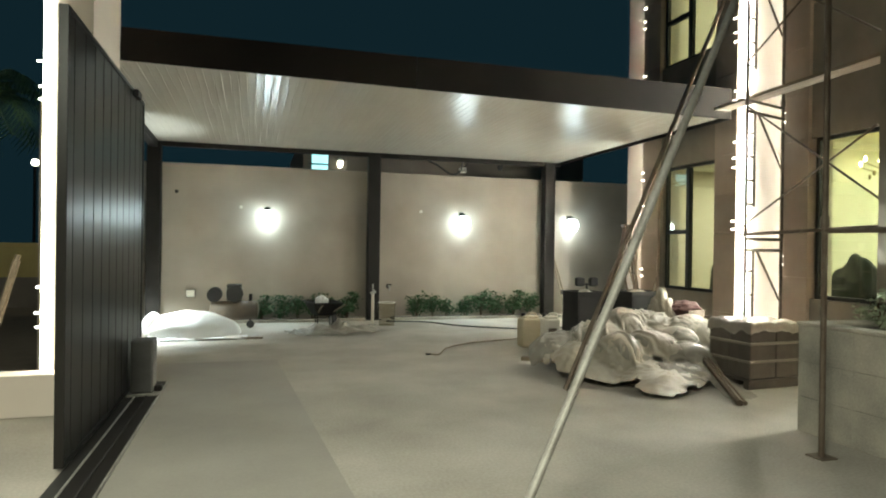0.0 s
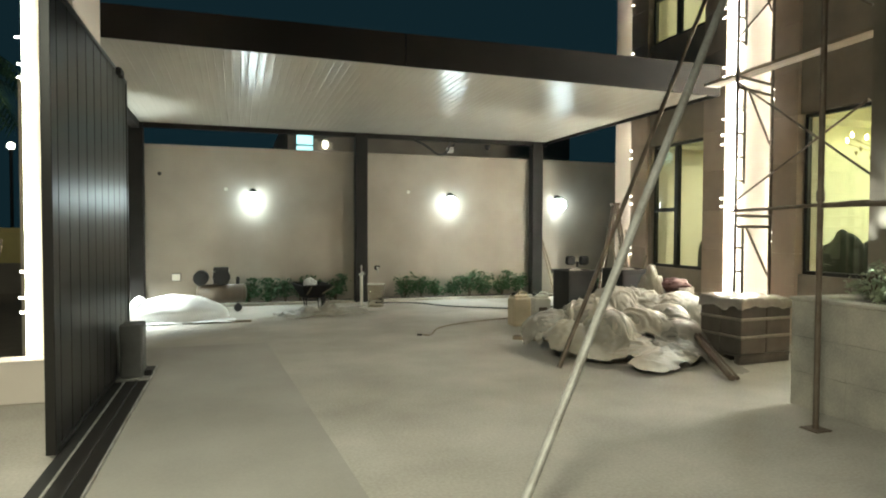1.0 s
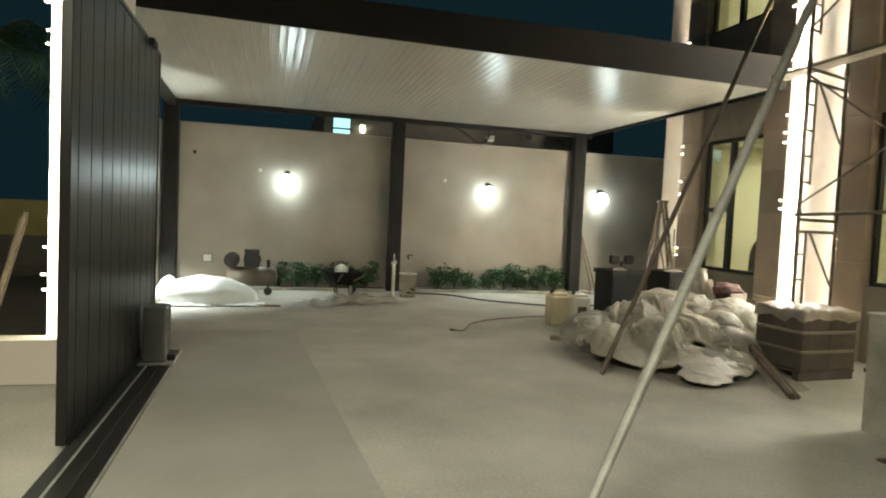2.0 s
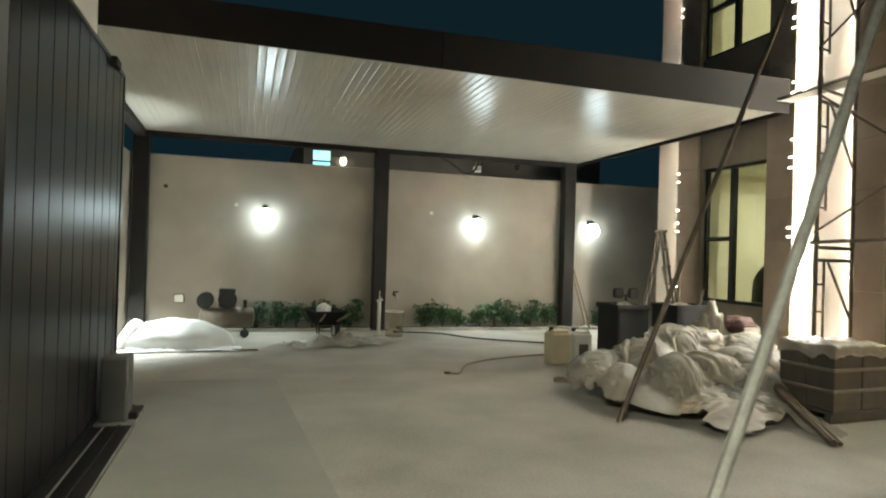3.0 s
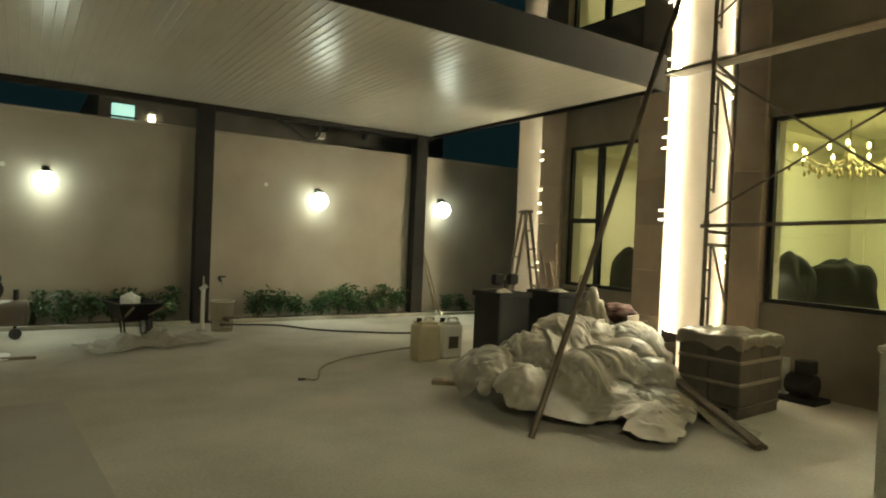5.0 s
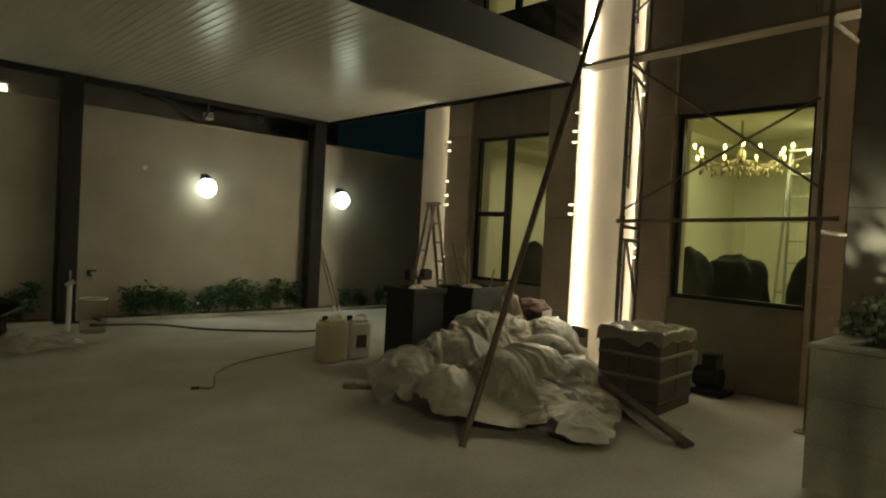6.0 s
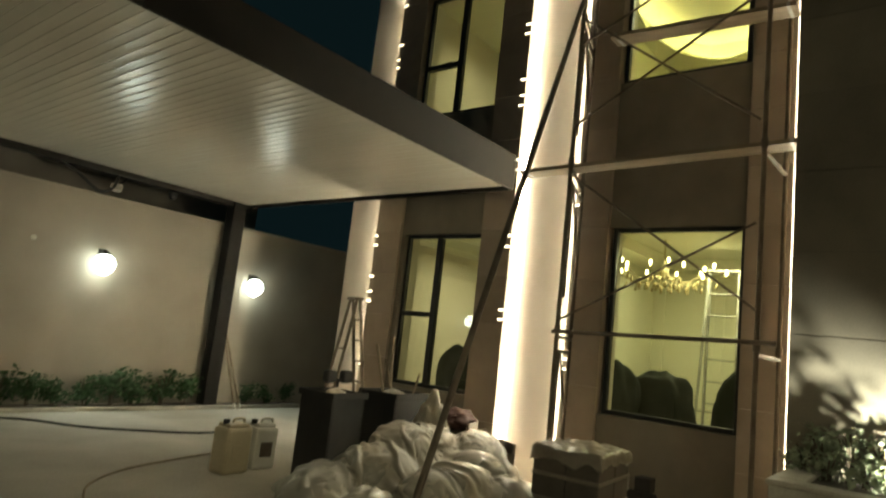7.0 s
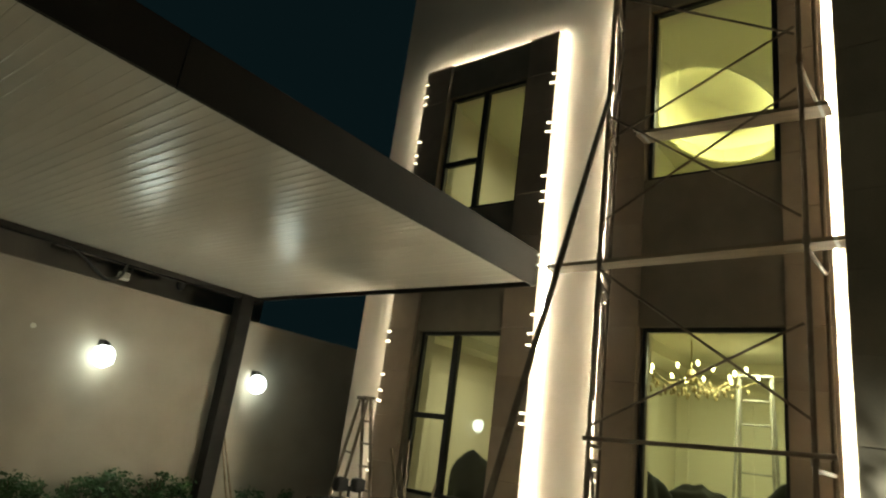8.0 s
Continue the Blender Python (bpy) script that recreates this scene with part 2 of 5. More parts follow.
# ---- ground ----
bm = bmesh.new()
bmesh.ops.create_grid(bm, x_segments=8, y_segments=8, size=150, matrix=Matrix.Translation((0, 30, 0)))
setting("ground", bm, SCREED, "pale dusty concrete screed ground of the forecourt", "ground")
# Darker slab; its arm past the track end paints in floor shade.
bm = bmesh.new()
for z in (0.0, 0.006):
    for x, y in ((-1.10, 9.30), (0.59, 9.30), (1.15, 0.0), (1.35, -4.0), (-0.60, -4.0), (-0.60, 8.16), (-1.10, 8.16)):
        bm.verts.new((x, y, z))
bm.verts.ensure_lookup_table()
v = list(bm.verts)
bm.faces.new(v[7:14])
for i in range(7):
    bm.faces.new((v[i], v[(i + 1) % 7], v[7 + (i + 1) % 7], v[7 + i]))
bmesh.ops.recalc_face_normals(bm, faces=bm.faces)
setting("pavement", bm, SLAB, "darker trowelled concrete slab beside the gate, shade painted into one arm", "slab")

# ---- boundary walls ----
setting("wall_north", box(-1.92, 15.0, 13.95, 14.15, 0, 3.08), PLASTER, "beige plastered boundary wall under round wall lamps", "wall")
setting("wall_west", box(-1.92, -1.72, 8.3, 13.95, 0, 3.08), PLASTER, "beige plastered side wall behind the open gate", "wall")
setting("trim_pilaster", box(6.93, 7.13, 13.90, 13.95, 0, 3.075, 0.006), PLASTER, "shallow plastered pilaster on the boundary wall", "pilaster")
setting("trim_coping", box(-1.94, 15.0, 13.93, 14.17, 3.08, 3.11, 0.008), PLASTER, "thin coping on the boundary wall", "coping")
bm = bmesh.new()
box(-1.0, 2.5, 13.50, 13.56, 0, 0.06, 0.01, bm)
setting("trim_kerb", bm, BLOCKWORK, "low pale kerb of the planting strip", "kerb")
setting("trim_kerb", box(3.1, 8.6, 13.50, 13.56, 0, 0.06, 0.01), BLOCKWORK, "low pale kerb of the planting strip", "kerb")
setting("trim_soil", box(-1.0, 2.5, 13.56, 13.95, 0, 0.04), SOIL, "dark soil strip below the wall", "soil")
setting("trim_soil", box(3.1, 8.6, 13.56, 13.95, 0, 0.04), SOIL, "dark soil strip below the wall", "soil")

setting("ground_verge", box(-30, -1.93, 7.37, 17.4, 0.0, 0.012), SOIL, "dark bare earth beyond the side opening", "earth")

# gate pillar with its lit edge, sill and lintel of the side opening
setting("wall_gate_pillar", box(-1.55, -1.16, 7.12, 8.34, 0, 5.2), CREAM, "tall cream rendered gate pillar with lit edge", "pillar")
setting("wall_sill", box(-7.5, -1.20, 6.88, 7.118, 0, 0.37, 0.01), CREAM, "low cream sill wall of the side opening", "wall")
setting("wall_lintel", box(-7.5, -1.55, 7.12, 7.36, 4.15, 5.2), CREAM, "cream rendered lintel over the side opening", "wall")
setting("wall_west_far", box(-7.7, -7.5, 6.88, 7.12, 0, 5.2), CREAM, "cream end pillar of the side opening", "wall")


def led_run(name, lo, hi, label="warm white LED tape glowing along a panel edge", mat=None):
    run = thing(name, label, "LED strip")
    part("led_tape", box(lo[0], hi[0], lo[1], hi[1], lo[2], hi[2]), mat or LED, run)
    return run


# Emissive tabs put where LED light leaks past the panel edge.
def leak_tabs(run, x, y, zs, wide=0.055, axis="y", way=1):
    for z in zs:
        dz = random.uniform(-0.01, 0.01)
        w = wide * random.uniform(0.7, 1.2) * way
        a, b = sorted((y, y + w)) if axis == "y" else (y - 0.006, y)
        c, d = (x - 0.006, x) if axis == "y" else sorted((x, x + w))
        part("clip", box(c, d, a, b, z + dz - 0.009, z + dz + 0.009, 0.002), TICK, run, "small glowing tab standing in for leaked LED light")


def tab_heights(lo, hi, step=0.62):
    out, z = [], lo + 0.15
    while z < hi:
        out += [z, z + 0.13, z + 0.36][: random.choice((2, 3, 3))]
        z += step * random.uniform(1.2, 1.7)
    return [q for q in out if q < hi]


pillar_led = led_run("led_strip", (-1.55, 7.09, 0.38), (-1.515, 7.118, 4.12), "warm white LED tape up the edge of the gate pillar", PILLAR_LED)
leak_tabs(pillar_led, -1.55, 7.10, tab_heights(0.6, 4.0, 1.3), 0.05, "x", -1)
part("led_tape", box(-7.4, -1.55, 7.10, 7.118, 4.13, 4.16), PILLAR_LED, pillar_led)

# ---- open sliding gate ----
gate = thing("gate", "dark brown steel gate of vertical boards, standing open", "gate", (-0.92, 5.31, 0))
for i in range(20):
    y0 = 0.05 + i * 0.1475
    part("board", box(-0.035, 0.0 + 0.002 * (i % 2), y0 + 0.0012, y0 + 0.1463, 0.06, 3.06, 0.0022), GATE, gate)
for lo, hi in ((-0.0, 0.05), (3.0, 3.05)):
    part("gate_stile", box(-0.05, 0.012, lo, hi, 0.03, 3.10, 0.004), GATE, gate)
for lo, hi in ((0.03, 0.06), (3.06, 3.10)):
    part("gate_rail", box(-0.05, 0.012, 0.05, 3.0, lo, hi, 0.004), GATE, gate)
part("backing_sheet", box(-0.05, -0.037, 0.05, 3.0, 0.06, 3.06), BLACK, gate)
for y in (0.5, 2.6):
    part("wheel", tube((-0.045, y, 0.03), (-0.005, y, 0.03), 0.03, 14), BLACK, gate)
part("gate_catch", box(0.012, 0.06, 2.35, 2.55, 3.02, 3.09, 0.006), BLACK, gate, "black steel catch at the top rail")
track = thing("gate_track", "dark recessed steel floor track beside the gate", "gate track", (0, 0, 0), 0, "", "structure")
part("channel", box(-0.82, -0.62, 1.5, 8.15, 0.0, 0.012), BLACK, track)
for x in (-0.835, -0.62):
    part("lip", box(x, x + 0.015, 1.5, 8.15, 0.0, 0.018), STEEL, track)
part("rail", box(-0.73, -0.71, 1.5, 8.15, 0.012, 0.022), BIN, track)
# Dark strip laid over the floor between gate and channel.
part("dark_strip", box(-0.925, -0.84, 1.5, 8.15, 0.0, 0.008), BIN, track)
motor = thing("gate_motor", "grey metal gate motor box on the floor", "gate motor", (-0.77, 7.62, 0))
part("housing", box(-0.11, 0.10, -0.13, 0.15, 0.03, 0.56, 0.02), MOTOR, motor)
part("base_plate", box(-0.14, 0.17, -0.17, 0.19, 0, 0.03, 0.004), STEEL, motor)
part("bracket", box(0.10, 0.17, -0.06, 0.06, 0.03, 0.09, 0.01), BLACK, motor)
stopper = thing("gate_stop_post", "dark leaning steel post behind the gate", "post", (-1.08, 8.9, 0))
part("post", tube((0, 0, 0), (-0.1, 0.1, 0.95), 0.03), BLACK, stopper)
part("foot", box(-0.07, 0.07, -0.07, 0.07, 0, 0.012), BLACK, stopper)
board = thing("leaning_board", "thin pale board leaning on the side wall", "board", (-1.5, 9.9, 0))
part("board", box(-0.012, 0.012, -0.12, 0.12, 0, 1.15, 0.003), WOOD, board)
board.matrix_basis = pose(-1.47, 9.9, 0.0, 0, -11, 0)

# up and down wall light on the side wall
updown = thing("wall_light", "small black up-and-down wall light, lit", "wall light", (-1.72, 12.25, 1.47))
part("body", box(0.0, 0.13, -0.06, 0.06, -0.07, 0.07, 0.006), BLACK, updown)
part("lens", box(0.03, 0.11, -0.04, 0.04, 0.071, 0.075), PALE_GLOW, updown)
part("lens", box(0.03, 0.11, -0.04, 0.04, -0.075, -0.071), PALE_GLOW, updown)
for aim, watts in ((1, 70), (-1, 270)):
    s = lamp("spot_lamp", "SPOT", (-1.65, 12.25, 1.47 + 0.09 * aim), watts, (0.92, 0.97, 1.0), 0.03, (-1.75, 12.25, 1.47 + 2 * aim))
    s.data.spot_size, s.data.spot_blend = radians(75 if aim > 0 else 130), 0.6

# ---- carport ----
carport = thing("carport", "flat carport roof with white ribbed soffit on black posts", "carport")
FRONT, BACK, LEFT, RIGHT = 8.38, 13.94, -1.62, 6.95


def soffit_z(x, y):
    u, w = (x - LEFT) / (RIGHT - LEFT), (BACK - y) / (BACK - FRONT)
    return 3.48 + w * (0.11 * (1 - u) + 0.02 * u)


bm = bmesh.new()
cols, pitch = [], 0.10
n = int((RIGHT - LEFT) / pitch)
for i in range(n):
    x = LEFT + i * pitch
    for d, dz in ((0.0, 0.0035), (0.006, 0.0), (0.035, 0.0012), (0.065, 0.0012), (0.094, 0.0)):
        sag = 0.004 * math.sin(i * 1.7)
        cols.append([bm.verts.new((x + d, y, soffit_z(x + d, y) + dz + sag * math.sin(y * 1.3 + i))) for y in (FRONT + 0.03, 9.8, 11.2, 12.6, BACK)])
for a, b in zip(cols, cols[1:]):
    for j in range(4):
        bm.faces.new((a[j], a[j + 1], b[j + 1], b[j]))
tagged(part("ceiling", bm, SOFFIT), "white glossy ribbed metal sheets lining the carport", "ceiling", "", "structure")
bm = bmesh.new()
for x, y in ((LEFT, FRONT), (RIGHT, FRONT), (RIGHT, BACK), (LEFT, BACK)):
    bm.verts.new((x, y, soffit_z(x, y) + 0.04))
for x, y in ((LEFT, FRONT), (RIGHT, FRONT), (RIGHT, BACK), (LEFT, BACK)):
    bm.verts.new((x, y, 3.78))
bm.verts.ensure_lookup_table()
v = list(bm.verts)
for f in ((3, 2, 1, 0), (4, 5, 6, 7), (0, 1, 5, 4), (1, 2, 6, 5), (2, 3, 7, 6), (3, 0, 4, 7)):
    bm.faces.new([v[i] for i in f])
part("roof_deck", bm, FASCIA, carport)


def fascia(x0, x1, y0, y1, top=3.92):
    bm = bmesh.new()
    low = {}
    for x, y in ((x0, y0), (x1, y0), (x1, y1), (x0, y1)):
        bm.verts.new((x, y, soffit_z(min(max(x, LEFT), RIGHT), min(max(y, FRONT), BACK)) - 0.03))
    for x, y in ((x0, y0), (x1, y0), (x1, y1), (x0, y1)):
        bm.verts.new((x, y, top))
    bm.verts.ensure_lookup_table()
    v = list(bm.verts)
    for f in ((3, 2, 1, 0), (4, 5, 6, 7), (0, 1, 5, 4), (1, 2, 6, 5), (2, 3, 7, 6), (3, 0, 4, 7)):
        bm.faces.new([v[i] for i in f])
    return bm


part("fascia", fascia(-1.16, 2.215, 8.345, FRONT), FASCIA, carport)
part("fascia", fascia(2.225, RIGHT + 0.04, 8.345, FRONT), FASCIA, carport)
part("fascia", fascia(RIGHT, RIGHT + 0.04, FRONT, BACK), FASCIA, carport)
part("fascia", fascia(LEFT, RIGHT + 0.04, BACK, BACK + 0.04, 3.8), FASCIA, carport)
part("side_beam", fascia(LEFT, LEFT + 0.14, 8.36, BACK, 3.7), BLACK, carport, "black steel beam")
bpy.data.objects["side_beam"].location.z = -0.10
part("back_beam", box(LEFT, RIGHT, 13.70, 13.80, 3.39, 3.48), BLACK, carport, "black steel beam")
for x in (-1.55, 2.68, 6.69):
    post = part("post", box(x - 0.125, x + 0.125, 13.66, 13.88, 0.0, 3.47, 0.012), BLACK, carport, "square black steel post")
    part("base_plate", box(x - 0.17, x + 0.17, 13.60, 13.90, 0, 0.015), BLACK, post)

# ---- wall lamps ----


def wall_lamp(x, y):
    w = thing("wall_lamp", "round frosted wall lamp with dark cap, brightly lit", "wall lamp", (x, y, 2.10), 0, "lamps along the boundary wall")
    part("back_plate", box(-0.05, 0.05, -0.015, 0.0, -0.02, 0.20, 0.006), BLACK, w)
    part("cap", tube((0, -0.165, 0.115), (0, -0.165, 0.175), 0.08, 20, None, 0.025), BLACK, w)
    part("arm", path_tube(curve_points([(0, -0.015, 0.15), (0, -0.09, 0.19), (0, -0.165, 0.17)], 5), 0.01), BLACK, w)
    part("globe", ball((0, -0.165, -0.03), 0.15, None, 3, (1, 1, 1.04)), GLOBE, w, "glowing frosted globe", True)


for x, y in WALL_LAMPS:
    wall_lamp(x, y)

# ---- house ----
WIN = {"low_left": (8.87, 10.22, 0.87, 2.97), "low_right": (5.67, 7.09, 0.93, 3.01), "up_left": (8.90, 10.28, 4.73, 6.65), "up_right": (5.70, 7.10, 4.75, 7.10)}
holes = list(WIN.values())
setting("wall_house", pierced(7.30, 7.52, 4.0, 11.52, 0, 9.4, holes), CREAM, "cream rendered house front washed by LED light", "wall")
setting("wall_house_side", box(7.52, 14.0, 11.30, 11.52, 0, 9.4), CREAM, "cream rendered side wall of the house", "wall")
setting("wall_house_back", box(13.8, 14.0, -8.0, 11.30, 0, 9.4), CREAM, "cream rendered rear wall of the house", "wall")
wing = setting("wall_house_near", box(5.75, 7.298, -8.0, 5.015, 0, 9.4, 0.01), DARKSTONE, "dark rendered projecting wing of the house", "wall")
setting("roof_house", box(7.52, 13.8, -8.0, 11.30, 9.2, 9.4), CREAM, "flat house roof", "roof")
setting("wall_house_end", box(7.52, 13.8, -8.2, -8.0, 0, 9.4), CREAM, "plain house end wall", "wall")

cladding = thing("cladding", "brown stone panels framing the house windows", "cladding", (0, 0, 0), 0, "", "structure")
FX = 7.14


def stone_strip(y0, y1, z0, z1, step=0.60):
    z = z0
    while z < z1 - 0.02:
        top = min(z + step, z1)
        part("stone_tile", box(FX + random.uniform(0, 0.003), 7.298, y0, y1, z + 0.002, top - 0.002, 0.003), STONE, cladding)
        z = top


P1, P2 = (8.41, 10.79, 7.24), (5.26, 7.55, 8.60)
stone_strip(P1[0], 8.87, 0, P1[2])
stone_strip(10.30, P1[1], 0, P1[2])
stone_strip(P2[0], 5.67, 0, P2[2])
stone_strip(7.12, P2[1], 0, P2[2])
for y0, y1, z0, z1 in ((8.87, 10.30, 0, 0.87), (8.87, 10.30, 2.97, 4.73), (8.87, 10.30, 6.65, 7.24), (5.67, 7.12, 0, 0.93), (5.67, 7.12, 3.01, 4.75), (5.67, 7.12, 7.10, 8.60)):
    part("spandrel", box(7.19, 7.299, y0 + 0.002, y1 - 0.002, z0, z1, 0.003), SPANDREL, cladding, "dark rough spandrel panel")
part("spandrel", box(7.19, 7.299, 10.222, 10.298, 0.874, 2.966), SPANDREL, cladding)
part("spandrel", box(7.19, 7.299, 8.872, 8.898, 4.734, 6.646), SPANDREL, cladding)

left_leds = led_run("led_strip", (7.27, P1[1] + 0.004, 0.05), (7.299, P1[1] + 0.03, P1[2] + 0.03))
part("led_tape", box(7.27, 7.299, P1[0] - 0.03, P1[0] - 0.004, 0.05, P1[2] + 0.03), LED, left_leds)
part("led_tape", box(7.27, 7.299, P1[0], P1[1], P1[2] + 0.004, P1[2] + 0.03), LED, left_leds)
leak_tabs(left_leds, FX - 0.001, P1[1], tab_heights(0.9, 7.0), 0.07, "y", -1)
leak_tabs(left_leds, FX - 0.001, P1[0], tab_heights(1.7, 7.0), 0.07, "y", 1)
right_leds = led_run("led_strip", (7.27, P2[1] + 0.004, 0.05), (7.299, P2[1] + 0.03, P2[2]))
part("led_tape", box(7.27, 7.299, P2[0] - 0.03, P2[0] - 0.004, 0.05, P2[2]), LED, right_leds)
leak_tabs(right_leds, FX - 0.001, P2[1], tab_heights(1.2, 3.4, 1.4), 0.05, "y", -1)


def window(name, y0, y1, z0, z1, mull, trans, label):
    w = thing(name, label, "window", (7.27, 0, 0), 0, "", "structure")
    f = 0.05
    for a, b, c, d in ((y0, y0 + f, z0, z1), (y1 - f, y1, z0, z1), (y0 + f, y1 - f, z0, z0 + f), (y0 + f, y1 - f, z1 - f, z1)):
        part("window_frame", box(-0.03, 0.04, a, b, c, d, 0.005), ALUMINIUM, w)
    cells = [(y0 + f, y1 - f, z0 + f, z1 - f)]
    if mull:
        part("mullion", box(-0.035, 0.04, mull - 0.045, mull + 0.045, z0 + f, z1 - f, 0.005), ALUMINIUM, w)
        part("transom", box(-0.032, 0.04, mull + 0.045, y1 - f, trans - 0.035, trans + 0.035, 0.005), ALUMINIUM, w)
        cells = [(y0 + f, mull - 0.045, z0 + f, z1 - f), (mull + 0.045, y1 - f, z0 + f, trans - 0.035), (mull + 0.045, y1 - f, trans + 0.035, z1 - f)]
        part("handle", box(-0.06, -0.035, mull + 0.12, mull + 0.26, trans + 0.0, trans + 0.03, 0.006), ALUMINIUM, w)
    for a, b, c, d in cells:
        g = part("pane", box(0.0, 0.008, a, b, c, d), PANE, w, "tinted glass pane")
        g.visible_shadow = False


window("window_1", *WIN["low_left"], 9.62, 1.85, "dark framed window with small opening leaf, lit room behind")
window("window_2", *WIN["low_right"], None, 0, "large dark framed window of a lit room")
window("window_3", *WIN["up_left"], 9.62, 5.52, "dark framed upper window, lit room behind")
window("window_4", *WIN["up_right"], None, 0, "tall upper window showing a lit oval ceiling")

# rooms
for z0, z1 in ((0.0, 0.12), (3.30, 4.20), (7.60, 7.80)):
    if z1 < 7:
        setting("floor_room", box(7.52, 13.8, 4.0, 11.30, z0, z1), ROOM_FLOOR if z0 == 0 else ROOM_PAINT, "plain room floor slab", "floor")
setting("wall_room", box(7.52, 13.8, 8.15, 8.30, 0.12, 3.30), ROOM_PAINT, "cream room partition wall", "wall")
setting("wall_room", box(7.52, 13.8, 8.50, 8.65, 4.20, 9.2), ROOM_PAINT, "cream room partition wall", "wall")
setting("wall_room", box(11.6, 11.75, 4.0, 11.30, 0.12, 3.30), ROOM_PAINT, "cream room rear wall", "wall")
setting("wall_room", box(12.6, 12.75, 4.0, 11.30, 4.20, 9.2), ROOM_PAINT, "cream room rear wall", "wall")
setting("wall_room", box(7.52, 13.8, 3.85, 4.0, 0, 9.2), ROOM_PAINT, "cream room end wall", "wall")
setting("ceiling_room", box(7.52, 12.6, 8.65, 11.30, 7.45, 7.6), ROOM_PAINT, "plain cream room ceiling", "ceiling")

for y0, y1 in ((4.0, 8.15), (8.30, 11.30)):
    bm = bmesh.new()
    box(7.521, 7.95, y0, y1, 3.12, 3.30, 0, bm)
    box(11.15, 11.6, y0, y1, 3.12, 3.30, 0, bm)
    box(7.95, 11.15, y0, y0 + 0.45, 3.12, 3.30, 0, bm)
    box(7.95, 11.15, y1 - 0.45, y1, 3.12, 3.30, 0, bm)
    setting("ceiling_drop", bm, ROOM_PAINT, "dropped cream ceiling border of the room", "ceiling")
    n = max(2, int((y1 - y0) / 0.95))
    for i in range(n):
        a, c = y0 + 0.15 + i * (y1 - y0 - 0.2) / n, y0 + 0.03 + (i + 1) * (y1 - y0 - 0.2) / n
        bm = bmesh.new()
        for z0, z1 in ((0.35, 0.95), (1.15, 2.9)):
            box(11.575, 11.599, a, c, z0, z0 + 0.04, 0, bm)
            box(11.575, 11.599, a, c, z1 - 0.04, z1, 0, bm)
            box(11.575, 11.599, a, a + 0.04, z0 + 0.04, z1 - 0.04, 0, bm)
            box(11.575, 11.599, c - 0.04, c, z0 + 0.04, z1 - 0.04, 0, bm)
        setting("trim_moulding", bm, ROOM_PAINT, "raised panel moulding on the room wall", "moulding")

# oval lit ceiling of the upper room
OX, OY, OA, OB = 10.75, 7.30, 1.75, 0.98


def oval_ring(a0, b0, a1, b1, z0, z1, seg=64):
    bm = bmesh.new()
    rings = []
    for a, b, z in ((a0, b0, z0), (a1, b1, z0), (a1, b1, z1), (a0, b0, z1)):
        rings.append([bm.verts.new((OX + a * math.cos(2 * math.pi * i / seg), OY + b * math.sin(2 * math.pi * i / seg), z)) for i in range(seg)])
    for r, q in zip(rings, rings[1:] + rings[:1]):
        for i in range(seg):
            bm.faces.new((r[i], r[(i + 1) % seg], q[(i + 1) % seg], q[i]))
    bmesh.ops.recalc_face_normals(bm, faces=bm.faces)
    return bm


bm = bmesh.new()
seg = 64
inner = [bm.verts.new((OX + OA * math.cos(2 * math.pi * i / seg), OY + OB * math.sin(2 * math.pi * i / seg), 7.40)) for i in range(seg)]
outer = []
for i in range(seg):
    c, s = math.cos(2 * math.pi * i / seg), math.sin(2 * math.pi * i / seg)
    k = min((1.85 if c > 0 else 3.23) / max(abs(c), 1e-6), (1.20 if s > 0 else 3.30) / max(abs(s), 1e-6))
    outer.append(bm.verts.new((OX + k * c, OY + k * s, 7.40)))
for i in range(seg):
    bm.faces.new((inner[i], inner[(i + 1) % seg], outer[(i + 1) % seg], outer[i]))
setting("ceiling_oval", bm, ROOM_PAINT, "cream ceiling with a lit oval recess", "ceiling")
setting("ceiling_recess", oval_ring(OA, OB, OA + 0.02, OB + 0.02, 7.40, 7.46), ROOM_PAINT, "lip of the oval ceiling recess", "ceiling")
setting("ceiling_recess_side", oval_ring(OA + 0.2, OB + 0.2, OA + 0.22, OB + 0.22, 7.40, 7.80), ROOM_PAINT, "side of the oval ceiling recess", "ceiling")
setting("ceiling_top", box(7.52, 13.8, 4.0, 8.5, 7.80, 7.9), ROOM_PAINT, "upper face of the oval ceiling recess", "ceiling")
cove = thing("cove_light", "yellow LED tape hidden in an oval ceiling recess", "LED strip")
part("led_tape", oval_ring(OA + 0.07, OB + 0.07, OA + 0.10, OB + 0.10, 7.42, 7.44), glowing("cove_glow", (1.0, 0.95, 0.60), 28.0), cove)

